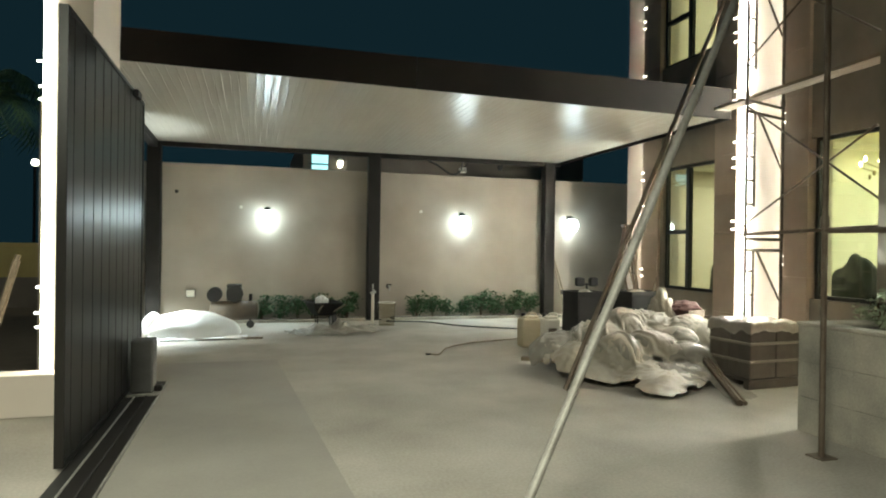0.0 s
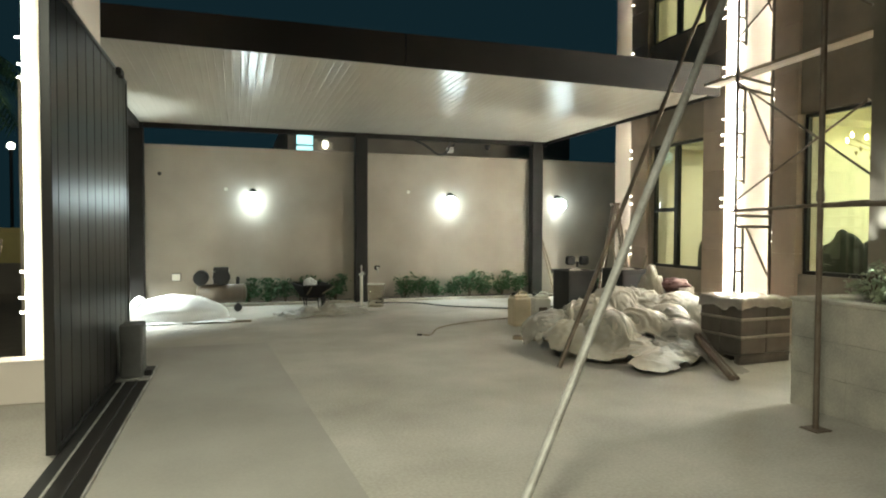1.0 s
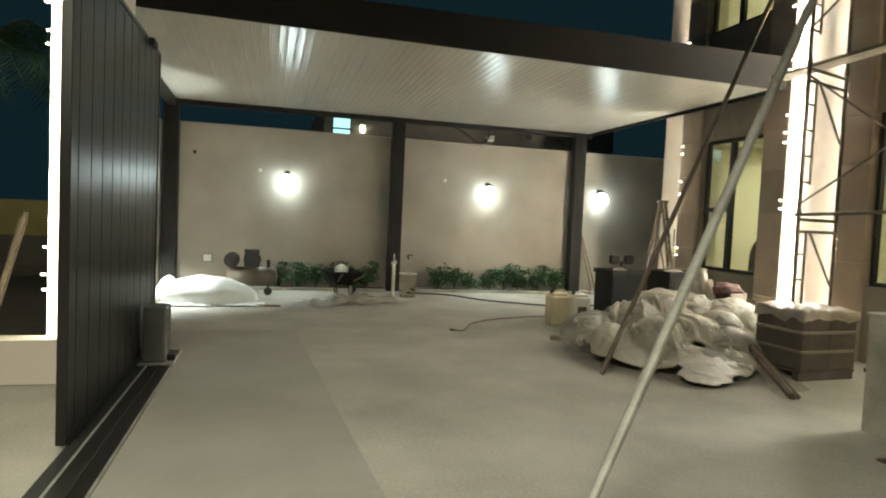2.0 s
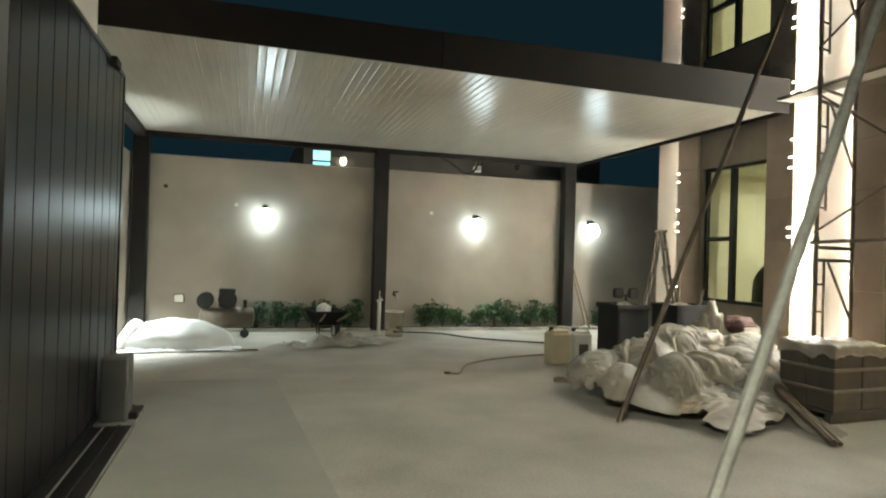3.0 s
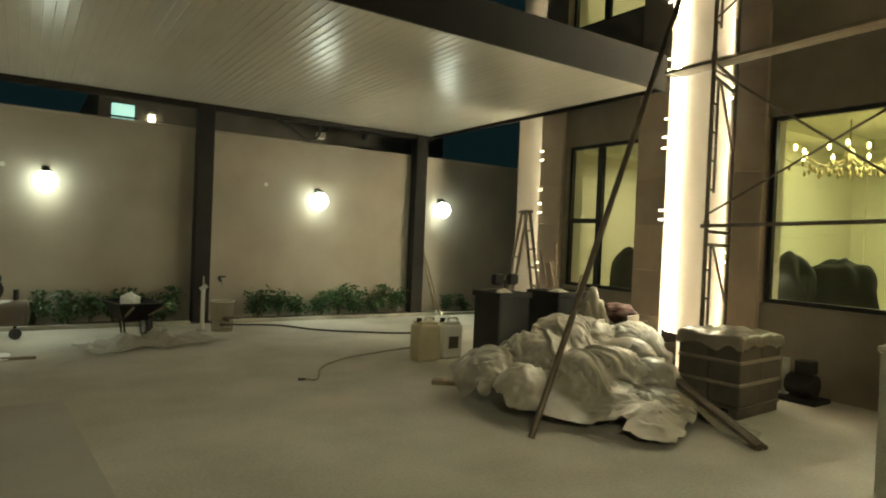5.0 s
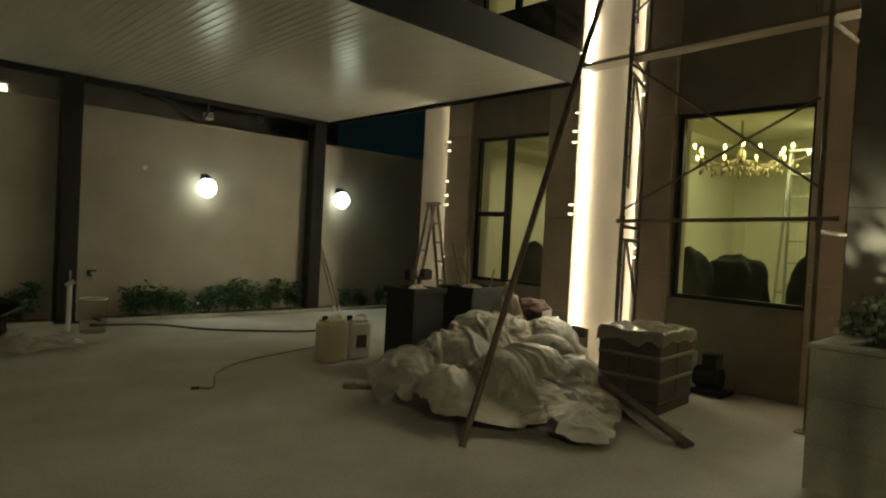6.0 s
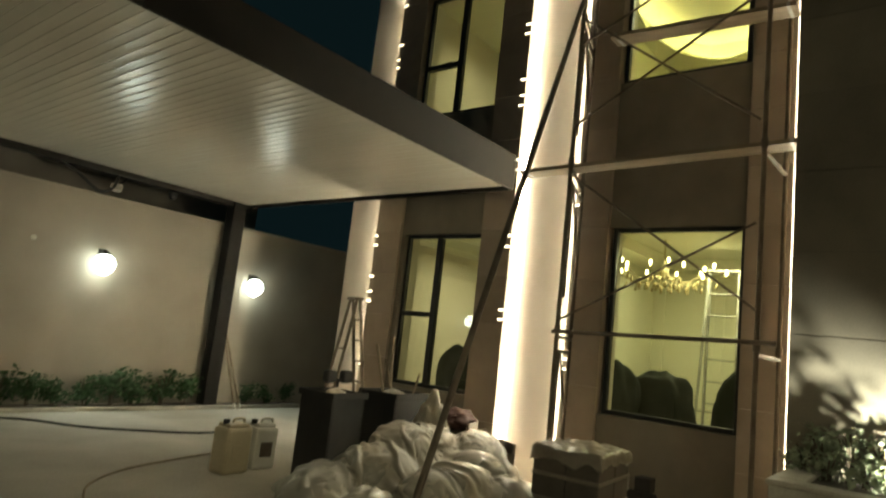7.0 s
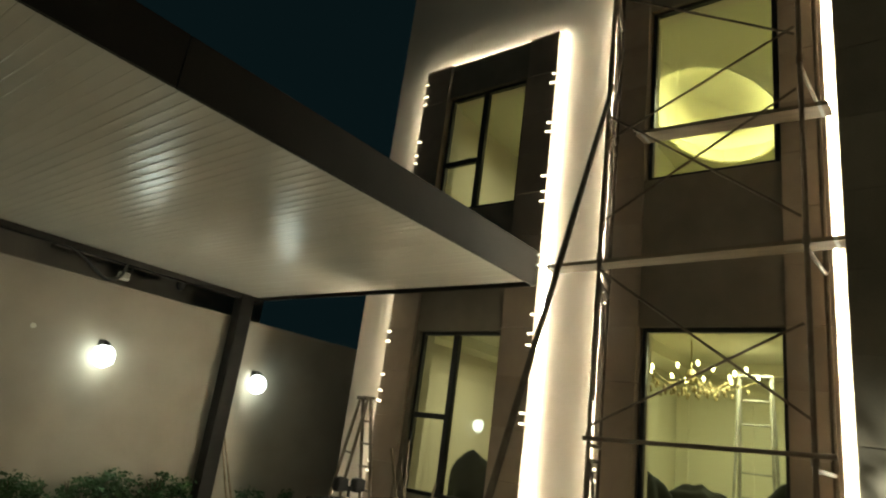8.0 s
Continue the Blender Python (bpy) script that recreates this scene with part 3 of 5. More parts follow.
# chandelier, ladder, covered chairs in the rooms
chandelier = thing("chandelier", "gilt chandelier with rows of lit candle bulbs", "chandelier", (9.35, 7.22, 2.79))
part("stem", tube((0, 0, 0), (0, 0, 0.51), 0.010), BRASS, chandelier)
part("hub", ball((0, 0, 0.02), 0.07, None, 2, (1, 1, 1.6)), BRASS, chandelier)
for i in range(16):
    a = 2 * math.pi * i / 16
    r = 0.82 if i % 2 else 0.55
    arm = part("arm", path_tube(curve_points([(0, 0, 0), (r * 0.5 * math.cos(a), r * 0.5 * math.sin(a), -0.12), (r * math.cos(a), r * math.sin(a), 0.03)], 6), 0.006, 6), BRASS, chandelier)
    part("bulb", ball((r * math.cos(a), r * math.sin(a), 0.08), 0.021, None, 2, (1, 1, 1.9)), BULB, arm, "lit candle bulb", True)
    for k, z in ((0.4, -0.19), (0.62, -0.20), (0.85, -0.12)):
        part("pendant", ball((r * k * math.cos(a), r * k * math.sin(a), z), 0.024, None, 1, (1, 1, 1.8)), BRASS, arm)


def ladder(name, label, at, turn, height, width, mat, rungs=7, spread=0.5):
    l = thing(name, label, "ladder", at, turn)
    for y, s in ((0.0, 1), (spread, -1)):
        top = spread / 2
        for x in (-width / 2, width / 2):
            k = 0.72
            part("stile", tube((x, y, 0.0), (x * k, top - 0.02 * s, height), 0.022, 8), mat, l)
        if s == 1:
            for i in range(1, rungs + 1):
                u = i / (rungs + 1)
                w = width / 2 * (1 - 0.28 * u)
                yy = (top - 0.02) * u
                part("rung", box(-w, w, yy - 0.035, yy + 0.035, height * u - 0.012, height * u + 0.012, 0.004), mat, l)
        else:
            for u in (0.3, 0.65):
                w = width / 2 * (1 - 0.28 * u)
                yy = y + (top + 0.02 - y) * u
                part("cross_bar", tube((-w, yy, height * u), (w, yy, height * u), 0.012, 8), mat, l)
    part("top_cap", box(-width * 0.4, width * 0.4, spread / 2 - 0.07, spread / 2 + 0.07, height - 0.01, height + 0.03, 0.008), mat, l)
    return l


ladder("room_ladder", "pale step ladder standing in the lit room", (10.2, 6.56, 0.12), 90, 2.8, 0.55, STEEL, 8)


def crease(p):
    """Smooth hollows between sharp ridges, as in crumpled film."""
    return noise.voronoi(p)[0][0]


def puff(p):
    """Rounded bulges with pinched valleys between, as in bags of film."""
    d = noise.voronoi(p)[0][0]
    return 0.85 - 1.3 * d * d


def crumpled(r, seed, sub=5, fold=1.0, flat=0.0):
    """A crumpled bag of sheet: folds pinched into a rounded body."""
    bm = bmesh.new()
    bmesh.ops.create_icosphere(bm, subdivisions=sub, radius=1.0)
    off = Vector((seed * 7.3, seed * 3.1, seed * 5.7))
    for v in bm.verts:
        d = v.co.normalized()
        h = 1.0 + 0.35 * noise.noise(d * 1.2 + off)
        w = d * 2.2 + off + Vector((noise.noise(d * 2 + off), noise.noise(d * 2 - off), 0)) * 0.7
        h += fold * 0.34 * (puff(w * 0.75) - 0.45)
        h += fold * 0.14 * (puff(w * 1.9) - 0.45)
        h += fold * 0.04 * (crease(w * 4.5) - 0.45)
        p = Vector((d.x * h * r[0], d.y * h * r[1], d.z * h * r[2]))
        if p.z < 0:
            spread = 1 + 0.25 * min(1, -p.z / r[2])
            p = Vector((p.x * spread, p.y * spread, p.z))
        v.co = p
    return bm


def settle(bm, at, turn):
    m = pose(at[0], at[1], at[2], 0, 0, turn)
    bmesh.ops.transform(bm, matrix=m, verts=bm.verts)
    for v in bm.verts:
        if v.co.z < 0.012:
            v.co.z = 0.012 + 0.004 * noise.noise(v.co * 9)
    return bm


def covered_chair(x, y, turn, h, label):
    c = thing("armchair", label, "chair", (x, y, 0.12), turn, "covered chairs in the rooms")
    part("seat", box(-0.33, 0.33, -0.32, 0.32, 0.14, 0.48, 0.06), FABRIC, c)
    part("backrest", settle(crumpled((0.36, 0.17, h * 0.42), x + y * 3, 4, 0.35), (0, 0.27, h * 0.62), 0), FABRIC, c, "", True)
    for s in (-1, 1):
        part("armrest", box(*sorted((s * 0.30, s * 0.42)), -0.30, 0.30, 0.2, 0.66, 0.05), FABRIC, c)
        for y2 in (-0.25, 0.25):
            part("leg", box(s * 0.28 - 0.025, s * 0.28 + 0.025, y2 - 0.025, y2 + 0.025, 0, 0.15), WOOD, c)


for x, y, t, h in ((8.55, 7.38, 80, 1.28), (8.75, 6.86, 95, 1.38), (8.7, 5.95, 110, 1.34), (8.45, 9.75, 90, 1.30), (8.7, 9.05, 70, 1.36)):
    covered_chair(x, y, t, h, "dark upholstered armchair in the lit room")

# ---- scaffold ----


def scaffold_frame(name, a, b, levels, lift, label, plain=False):
    f = thing(name, label, "scaffold", (0, 0, 0), 0, "scaffold before the house")
    A, B = Vector((*a, 0)), Vector((*b, 0))
    d = B - A
    for p in (A, B):
        part("base_plate", box(p.x - 0.075, p.x + 0.075, p.y - 0.075, p.y + 0.075, 0, 0.01), RUST, f)
        part("leg", tube(p, p + Vector((0, 0, levels * lift + 0.15)), 0.0215, 10), RUST, f)
    for i in range(levels):
        z = i * lift
        for u in ((lift - 0.06,) if plain else (lift - 0.06, lift - 0.20)):
            part("ledger", tube(A + Vector((0, 0, z + u)), B + Vector((0, 0, z + u)), 0.019, 8), RUST, f)
        for p in (A, B):
            part("coupler", tube(p + Vector((0, 0, z + lift - 0.03)), p + Vector((0, 0, z + lift + 0.05)), 0.03, 10), RUST, f)
        if plain:
            continue
        q = A + d * 0.22
        part("inner_upright", tube(q + Vector((0, 0, z + 0.35)), q + Vector((0, 0, z + lift - 0.2)), 0.014, 8), RUST, f)
        for s in range(4):
            h = z + 0.38 + s * 0.3
            part("rung", tube(A + Vector((0, 0, h)), q + Vector((0, 0, h)), 0.012, 8), RUST, f)
        q = A + d * 0.95
        part("brace", tube(A + d * 0.3 + Vector((0, 0, z + lift - 0.2)), q + Vector((0, 0, z + lift - 0.85)), 0.014, 8), RUST, f)


LIFT = 1.75
scaffold_frame("scaffold", (6.20, 7.16), (7.02, 7.42), 5, LIFT, "rusty steel scaffold ladder frame before the house")
scaffold_frame("scaffold", (6.20, 5.33), (6.98, 5.30), 5, LIFT, "rusty steel scaffold frame before the house window", True)
scaffold_frame("scaffold", (4.36, 4.31), (4.42, 3.22), 4, LIFT, "rusty steel scaffold frame beside the block planter", True)


def loose_tube(name, p, q, r, mat, label, category="tube", group=""):
    t = thing(name, label, category, p, 0, group)
    q = Vector(q) - Vector(p)
    part("tube", tube((0, 0, 0), q, r, 12), mat, t)
    for u in (0.0, 1.0):
        e = q * u
        part("end_collar", tube(e - q.normalized() * 0.03 * (1 if u else 0), e + q.normalized() * 0.03 * (0 if u else 1), r * 1.08, 12), mat, t)
    return t


for (ya, za), (yb, zb) in (((7.14, 3.36), (5.34, 2.06)), ((5.36, 2.80), (7.14, 1.85)), ((7.14, 5.08), (5.36, 3.72)), ((5.36, 4.93), (7.14, 3.86)), ((7.14, 4.76), (5.36, 5.58)), ((5.36, 5.50), (7.14, 6.60))):
    x = 6.17 if za > zb and ya > yb else 6.145
    loose_tube("cross_brace", (x, ya, za), (x, yb, zb), 0.012, RUST, "thin steel cross brace of the scaffold", "scaffold brace", "cross braces")
loose_tube("guard_rail", (6.17, 7.20, 1.74), (6.17, 5.18, 1.80), 0.02, RUST, "steel tube rail across the scaffold", "scaffold rail")


def plank(p, q, wide, thick, label):
    b = thing("scaffold_plank", label, "plank", (p[0], p[1], p[2]))
    d = Vector(q) - Vector(p)
    bm = box(-wide / 2, wide / 2, 0, d.length, 0, thick, 0.004)
    bmesh.ops.transform(bm, matrix=Matrix.Rotation(math.atan2(-d.x, d.y), 4, "Z") @ Matrix.Rotation(math.asin(d.z / d.length), 4, "X"), verts=bm.verts)
    part("board", bm, WOOD, b)
    for s in (0.05, d.length - 0.08):
        bm = box(-wide / 2 - 0.002, wide / 2 + 0.002, s, s + 0.03, -0.002, thick + 0.002)
        bmesh.ops.transform(bm, matrix=Matrix.Rotation(math.atan2(-d.x, d.y), 4, "Z") @ Matrix.Rotation(math.asin(d.z / d.length), 4, "X"), verts=bm.verts)
        part("end_band", bm, STEEL, b)


plank((6.33, 7.78, 3.43), (6.33, 5.06, 3.50), 0.23, 0.04, "worn timber plank laid across the scaffold")
plank((6.40, 6.88, 4.86), (6.36, 5.13, 4.77), 0.23, 0.04, "worn timber plank on the upper scaffold lift")

# leaning pipes
loose_tube("leaning_pipe", (1.45, 3.42, 0.025), (4.38, 4.34, 5.15), 0.025, STEEL, "long grey steel pipe leaning on the scaffold", "pipe")
loose_tube("leaning_pipe", (3.50, 6.73, 0.02), (6.14, 7.10, 5.42), 0.025, RUST, "long brown steel pipe leaning on the scaffold", "pipe")

# ---- heap of plastic sheeting ----


def loose_sheet(wx, wy, seed, height=0.12, nx=46, ny=46):
    bm = bmesh.new()
    rows = []
    for j in range(ny):
        row = []
        for i in range(nx):
            u, w = i / (nx - 1) - 0.5, j / (ny - 1) - 0.5
            p = Vector((u * wx, w * wy, 0))
            q = Vector((p.x * 2.4 + seed, p.y * 2.4, seed * 0.7))
            p.x += 0.12 * wx * noise.noise(q * 0.8)
            p.y += 0.12 * wy * noise.noise(q * 0.8 + Vector((9, 3, 1)))
            edge = max(0.0, 1 - (max(abs(u), abs(w)) * 2) ** 3)
            p.z = 0.014 + height * (0.5 + 0.5 * edge) * (abs(noise.noise(q * 1.3)) + 0.5 * abs(noise.noise(q * 3.1)) + 0.2 * abs(noise.noise(q * 7)))
            row.append(bm.verts.new(p))
        rows.append(row)
    for a, b in zip(rows, rows[1:]):
        for i in range(nx - 1):
            bm.faces.new((a[i], a[i + 1], b[i + 1], b[i]))
    return bm


heap = thing("sheeting_heap", "heap of dusty crumpled plastic sheeting on the ground", "plastic sheeting")
MOUNDS = [
    (4.20, 7.95, 0.54, 0.50, 0.42, 20), (4.05, 7.30, 0.46, 0.44, 0.34, 50), (4.65, 7.35, 0.55, 0.52, 0.48, 0), (5.10, 7.90, 0.65, 0.48, 0.62, -20), (4.60, 6.66, 0.50, 0.36, 0.28, 30),
    (5.25, 7.25, 0.55, 0.48, 0.46, 70), (5.95, 7.75, 0.70, 0.45, 0.52, 10), (3.90, 8.42, 0.34, 0.20, 0.15, 40), (4.95, 6.70, 0.45, 0.32, 0.24, -30), (4.80, 8.35, 0.50, 0.38, 0.46, 15),
]


HX, HY, HSTEP, HN = 3.0, 5.6, 0.02, 210
heap_x, heap_y = np.meshgrid(HX + HSTEP * np.arange(HN), HY + HSTEP * np.arange(HN), indexing="ij")
heap_floor = np.zeros((HN, HN))
for cx, cy, a, b, h, t in MOUNDS:
    c, s = math.cos(radians(t)), math.sin(radians(t))
    u, w = ((heap_x - cx) * c + (heap_y - cy) * s) / a, (-(heap_x - cx) * s + (heap_y - cy) * c) / b
    heap_floor += (0.72 * h * np.exp(-0.75 * (u * u + w * w) ** 1.4)) ** 4
heap_floor = heap_floor ** 0.25
# filled bags under the film: centre, half axes, turn
BAGS = [
    (3.95, 7.36, 0.14, 0.34, 0.27, 0.26, 30), (4.05, 7.95, 0.20, 0.46, 0.30, 0.26, 25), (4.55, 7.85, 0.36, 0.38, 0.30, 0.24, -10), (4.98, 7.98, 0.50, 0.34, 0.30, 0.24, 35),
    (5.38, 8.05, 0.44, 0.40, 0.30, 0.25, -25), (5.88, 7.78, 0.38, 0.44, 0.30, 0.27, 10), (4.42, 7.18, 0.26, 0.25, 0.28, 0.28, 60), (4.92, 7.28, 0.30, 0.32, 0.26, 0.24, -40),
    (5.28, 7.02, 0.20, 0.32, 0.25, 0.22, 15), (4.55, 6.74, 0.08, 0.30, 0.18, 0.15, -20), (5.00, 6.68, 0.08, 0.27, 0.18, 0.16, -40), (5.46, 7.46, 0.34, 0.32, 0.26, 0.22, 70),
]
for cx, cy, cz, a, b, h, t in BAGS:
    c, s = math.cos(radians(t)), math.sin(radians(t))
    u, w = ((heap_x - cx) * c + (heap_y - cy) * s) / a, (-(heap_x - cx) * s + (heap_y - cy) * c) / b
    cap = np.where(u * u + w * w < 1, cz + h * np.sqrt(np.clip(1 - u * u - w * w, 0, 1)), 0)
    heap_floor = np.maximum(heap_floor, cap)


def height_at(x, y):
    i = np.clip((x - HX) / HSTEP, 0, HN - 1.01)
    j = np.clip((y - HY) / HSTEP, 0, HN - 1.01)
    a, b = i.astype(int), j.astype(int)
    u, w = i - a, j - b
    return (1 - u) * ((1 - w) * heap_floor[a, b] + w * heap_floor[a, b + 1]) + u * ((1 - w) * heap_floor[a + 1, b] + w * heap_floor[a + 1, b + 1])


def fallen_sheet(seed, at, turn, size, squeeze, spacing=0.04, steps=90, wave=(6.5, 15.0)):
    """A film sheet pushed together into folds and let fall on what already lies there."""
    rs = np.random.RandomState(seed)
    n, m = int(size[0] / spacing), int(size[1] / spacing)
    gx, gy = np.meshgrid((np.arange(n) - n / 2) * spacing, (np.arange(m) - m / 2) * spacing, indexing="ij")
    x, y = gx * squeeze, gy * squeeze
    lift, slope = np.zeros((n, m)), 0.0
    for _ in range(9):
        k, way, amp = rs.uniform(*wave), rs.uniform(0, math.pi), rs.uniform(0.4, 1.0)
        amp *= wave[0] / k
        bend = 0.5 * np.sin(3.1 * gy + rs.uniform(0, 6.3)) + 0.5 * np.sin(2.7 * gx + rs.uniform(0, 6.3))
        lift += amp * np.sin(k * (math.cos(way) * x + math.sin(way) * y) + 1.6 * bend + rs.uniform(0, 6.3))
        slope += (amp * k) ** 2 / 2
    lift *= 0.9 * math.sqrt(1 / squeeze ** 2 - 1) / math.sqrt(slope)
    rim = np.clip(1.15 - np.maximum(np.abs(gx) / size[0], np.abs(gy) / size[1]) * 2, 0, 1) ** 0.5
    c, s = math.cos(radians(turn)), math.sin(radians(turn))
    x = x + 0.05 * np.sin(4.3 * gy + seed)
    y = y + 0.05 * np.sin(3.7 * gx + 2 * seed)
    P = np.stack((at[0] + c * x - s * y, at[1] + s * x + c * y, np.zeros((n, m))), -1)
    P[..., 2] = height_at(P[..., 0], P[..., 1]) + 0.03 + (lift - lift.min()) * (0.25 + 0.75 * rim)
    V = np.zeros_like(P)

    def pull(A, B, rest, lo, hi, stiff):
        d = B - A
        L = np.sqrt((d * d).sum(-1, keepdims=True)) + 1e-9
        k = np.clip(L, lo * rest, hi * rest)
        d *= (0.5 * stiff * (L - k) / L)
        A += d
        B -= d

    for step in range(steps):
        old = P.copy()
        V[..., 2] -= 0.0016
        P += V
        for _ in range(3):
            for q in (0, 1):
                for A, B in ((P[q:-1:2], P[q + 1::2]), (P[:, q:-1:2], P[:, q + 1::2])):
                    k = min(A.shape[0], B.shape[0]), min(A.shape[1], B.shape[1])
                    pull(A[:k[0], :k[1]], B[:k[0], :k[1]], spacing, 0.97, 1.01, 1.0)
            for A, B in ((P[:-1, :-1], P[1:, 1:]), (P[1:, :-1], P[:-1, 1:])):
                pull(A, B, spacing * 1.414, 0.80, 1.12, 0.3)
            for gap, least in ((2, 0.90), (4, 0.66)):
                for A, B in ((P[:-gap], P[gap:]), (P[:, :-gap], P[:, gap:])):
                    pull(A, B, spacing * gap, least, 1.02, 0.22)
        ground = height_at(P[..., 0], P[..., 1]) + 0.012
        hit = P[..., 2] < ground
        P[..., 2] = np.where(hit, ground, P[..., 2])
        grip = np.where(hit, 0.92, 0.15)[..., None]
        P[..., :2] = P[..., :2] * (1 - grip) + old[..., :2] * grip
        V = (P - old) * 0.90
    i = np.clip(((P[..., 0] - HX) / HSTEP).astype(int), 0, HN - 1)
    j = np.clip(((P[..., 1] - HY) / HSTEP).astype(int), 0, HN - 1)
    np.maximum.at(heap_floor, (i, j), P[..., 2] * 0.75)
    bm = bmesh.new()
    grid = [[bm.verts.new(P[i, j]) for j in range(m)] for i in range(n)]
    u, w = np.abs(gx) * 2 / size[0], np.abs(gy) * 2 / size[1]
    ragged = u ** 3 + w ** 3 + 0.16 * np.sin(9 * gx + seed) * np.sin(11 * gy - seed) + 0.10 * np.sin(23 * gx) * np.sin(19 * gy + seed)
    for i in range(n - 1):
        for j in range(m - 1):
            if ragged[i, j] < 0.95:
                bm.faces.new((grid[i][j], grid[i + 1][j], grid[i + 1][j + 1], grid[i][j + 1]))
    bmesh.ops.delete(bm, geom=[v for v in bm.verts if not v.link_faces], context="VERTS")
    return bm


SHEETS = [
    (4.70, 7.70, 2.3, 1.8, 0.84), (5.50, 7.70, 1.8, 1.4, 0.80), (3.98, 7.38, 1.0, 0.95, 0.72), (4.05, 7.92, 1.25, 1.0, 0.72), (4.55, 7.85, 1.2, 1.0, 0.70), (4.45, 7.22, 0.9, 1.1, 0.70),
    (4.98, 7.90, 1.1, 1.0, 0.70), (4.92, 7.25, 1.0, 1.0, 0.70), (5.32, 7.05, 1.1, 0.95, 0.72), (5.45, 7.90, 1.2, 0.95, 0.70), (5.92, 7.75, 1.2, 0.9, 0.72), (4.45, 6.78, 1.0, 0.75, 0.74),
    (4.98, 6.72, 1.0, 0.75, 0.74), (5.28, 6.60, 0.9, 0.55, 0.82), (4.42, 6.52, 0.9, 0.45, 0.82), (3.82, 7.85, 0.6, 0.6, 0.74), (4.62, 6.42, 1.2, 0.5, 0.88), (5.22, 6.38, 1.1, 0.5, 0.88), (4.02, 6.98, 0.8, 0.55, 0.80),
]
for k, (x, y, wx, wy, squeeze) in enumerate(SHEETS):
    mat = CLEAR_SHEET if k in (3, 5, 8, 10, 12, 13, 15, 17) else SHEETING
    sheet = part("sheet", fallen_sheet(3 + 7 * k, (x, y), 47 * k % 180, (wx, wy), squeeze), mat, heap, "milky clear plastic sheet" if mat is CLEAR_SHEET else "", True)
    sheet.modifiers.new("smooth_film", "SUBSURF").render_levels = 1
tip = thing("timber_offcut", "dark timber offcut under the plastic sheeting", "timber", (3.82, 8.62, 0.0), -35)
part("board", box(0.0, 1.0, -0.05, 0.05, 0.0, 0.05, 0.006), WOOD, tip)
part("nail_plate", box(0.02, 0.12, -0.052, 0.052, 0.05, 0.054), RUST, tip)
bar = thing("steel_angle", "dark steel angle lying against the block stack", "steel bar", (4.91, 5.76, 0.01))
part("flange", tube((0, 0, 0.015), (0.42, 1.05, 0.26), 0.035, 6), RUST, bar)
part("web", tube((0.05, -0.02, 0.015), (0.47, 1.03, 0.26), 0.022, 6), RUST, bar)
red = thing("red_bag", "faded red woven bag on the sheeting heap", "bag", (6.16, 8.22, 0.72))
part("sack", crumpled((0.22, 0.15, 0.10), 21, 4), RED, red, "", True)
part("neck", crumpled((0.06, 0.06, 0.1), 22, 3), RED, red, "", True)
sack = thing("upright_sack", "pale slumped woven sack behind the heap", "sack", (5.86, 8.36, 0.0))
part("sack", settle(crumpled((0.20, 0.17, 0.52), 31, 5, 0.8), (0, 0, 0.46), 0), SHEETING, sack, "", True)
part("tie", tube((0, 0, 0.92), (0.02, 0.02, 1.0), 0.045, 10), WOOD, sack)
for i, (x, y, t, h) in enumerate(((6.15, 8.2, 20, 0.70), (6.4, 8.3, -35, 0.62), (6.60, 8.02, 60, 0.5))):
    o = thing("offcut_crate", "broken timber crate among building rubbish", "crate", (x, y, 0), t, "rubbish by the house wall")
    part("side", box(-0.2, 0.2, -0.16, -0.14, 0, h, 0.004), RUST, o)
    part("side", box(-0.2, 0.2, 0.14, 0.16, 0, h * 0.9, 0.004), RUST, o)
    part("end", box(-0.2, -0.18, -0.14, 0.14, 0, h * 0.8, 0.004), RUST, o)
    part("end", box(0.18, 0.2, -0.14, 0.14, 0, h * 0.85, 0.004), RUST, o)
    part("base", box(-0.18, 0.18, -0.14, 0.14, 0.02, 0.05), RUST, o)

# ---- stack of wrapped blocks ----
stack = thing("block_stack", "stack of brown block bales wrapped in film on a pallet", "block stack", (5.53, 6.31, 0), 4)
pal = part("pallet", box(0, 0.85, 0, 0.66, 0.09, 0.12, 0.004), CARDBOARD, stack, "timber pallet")
for y in (0.02, 0.29, 0.56):
    part("bearer", box(0, 0.85, y, y + 0.08, 0, 0.09, 0.004), CARDBOARD, pal)
for k in range(3):
    z = 0.125 + k * 0.215
    for i in range(2):
        for j in range(2):
            part("bale", box(i * 0.425 + 0.004, i * 0.425 + 0.42, j * 0.33 + 0.004, j * 0.33 + 0.326, z, z + 0.205, 0.014), CARDBOARD, stack)
    part("film_band", box(-0.004, 0.854, -0.004, 0.664, z + 0.185, z + 0.222, 0.012), FILM, stack, "greyish wrapping film")
bm = bmesh.new()
rows = []
for i in range(56):
    row = []
    for j in range(48):
        x, y = -0.13 + i * 1.11 / 55, -0.13 + j * 0.92 / 47
        over = min(0.075, max(0.0, -x, x - 0.85, -y, y - 0.66))
        q = Vector((x * 5, y * 5, 2.0))
        z = 0.79 + 0.05 * (puff(q * 0.7) - 0.3) + 0.03 * (puff(q * 1.8) - 0.4) - min(1.0, over / 0.03) * 0.03 - 1.3 * over * (1 + 0.5 * noise.noise(q))
        row.append(bm.verts.new((min(max(x, -0.012), 0.862) + 0.10 * (x - min(max(x, 0), 0.85)), min(max(y, -0.012), 0.672) + 0.10 * (y - min(max(y, 0), 0.66)), z)))
    rows.append(row)
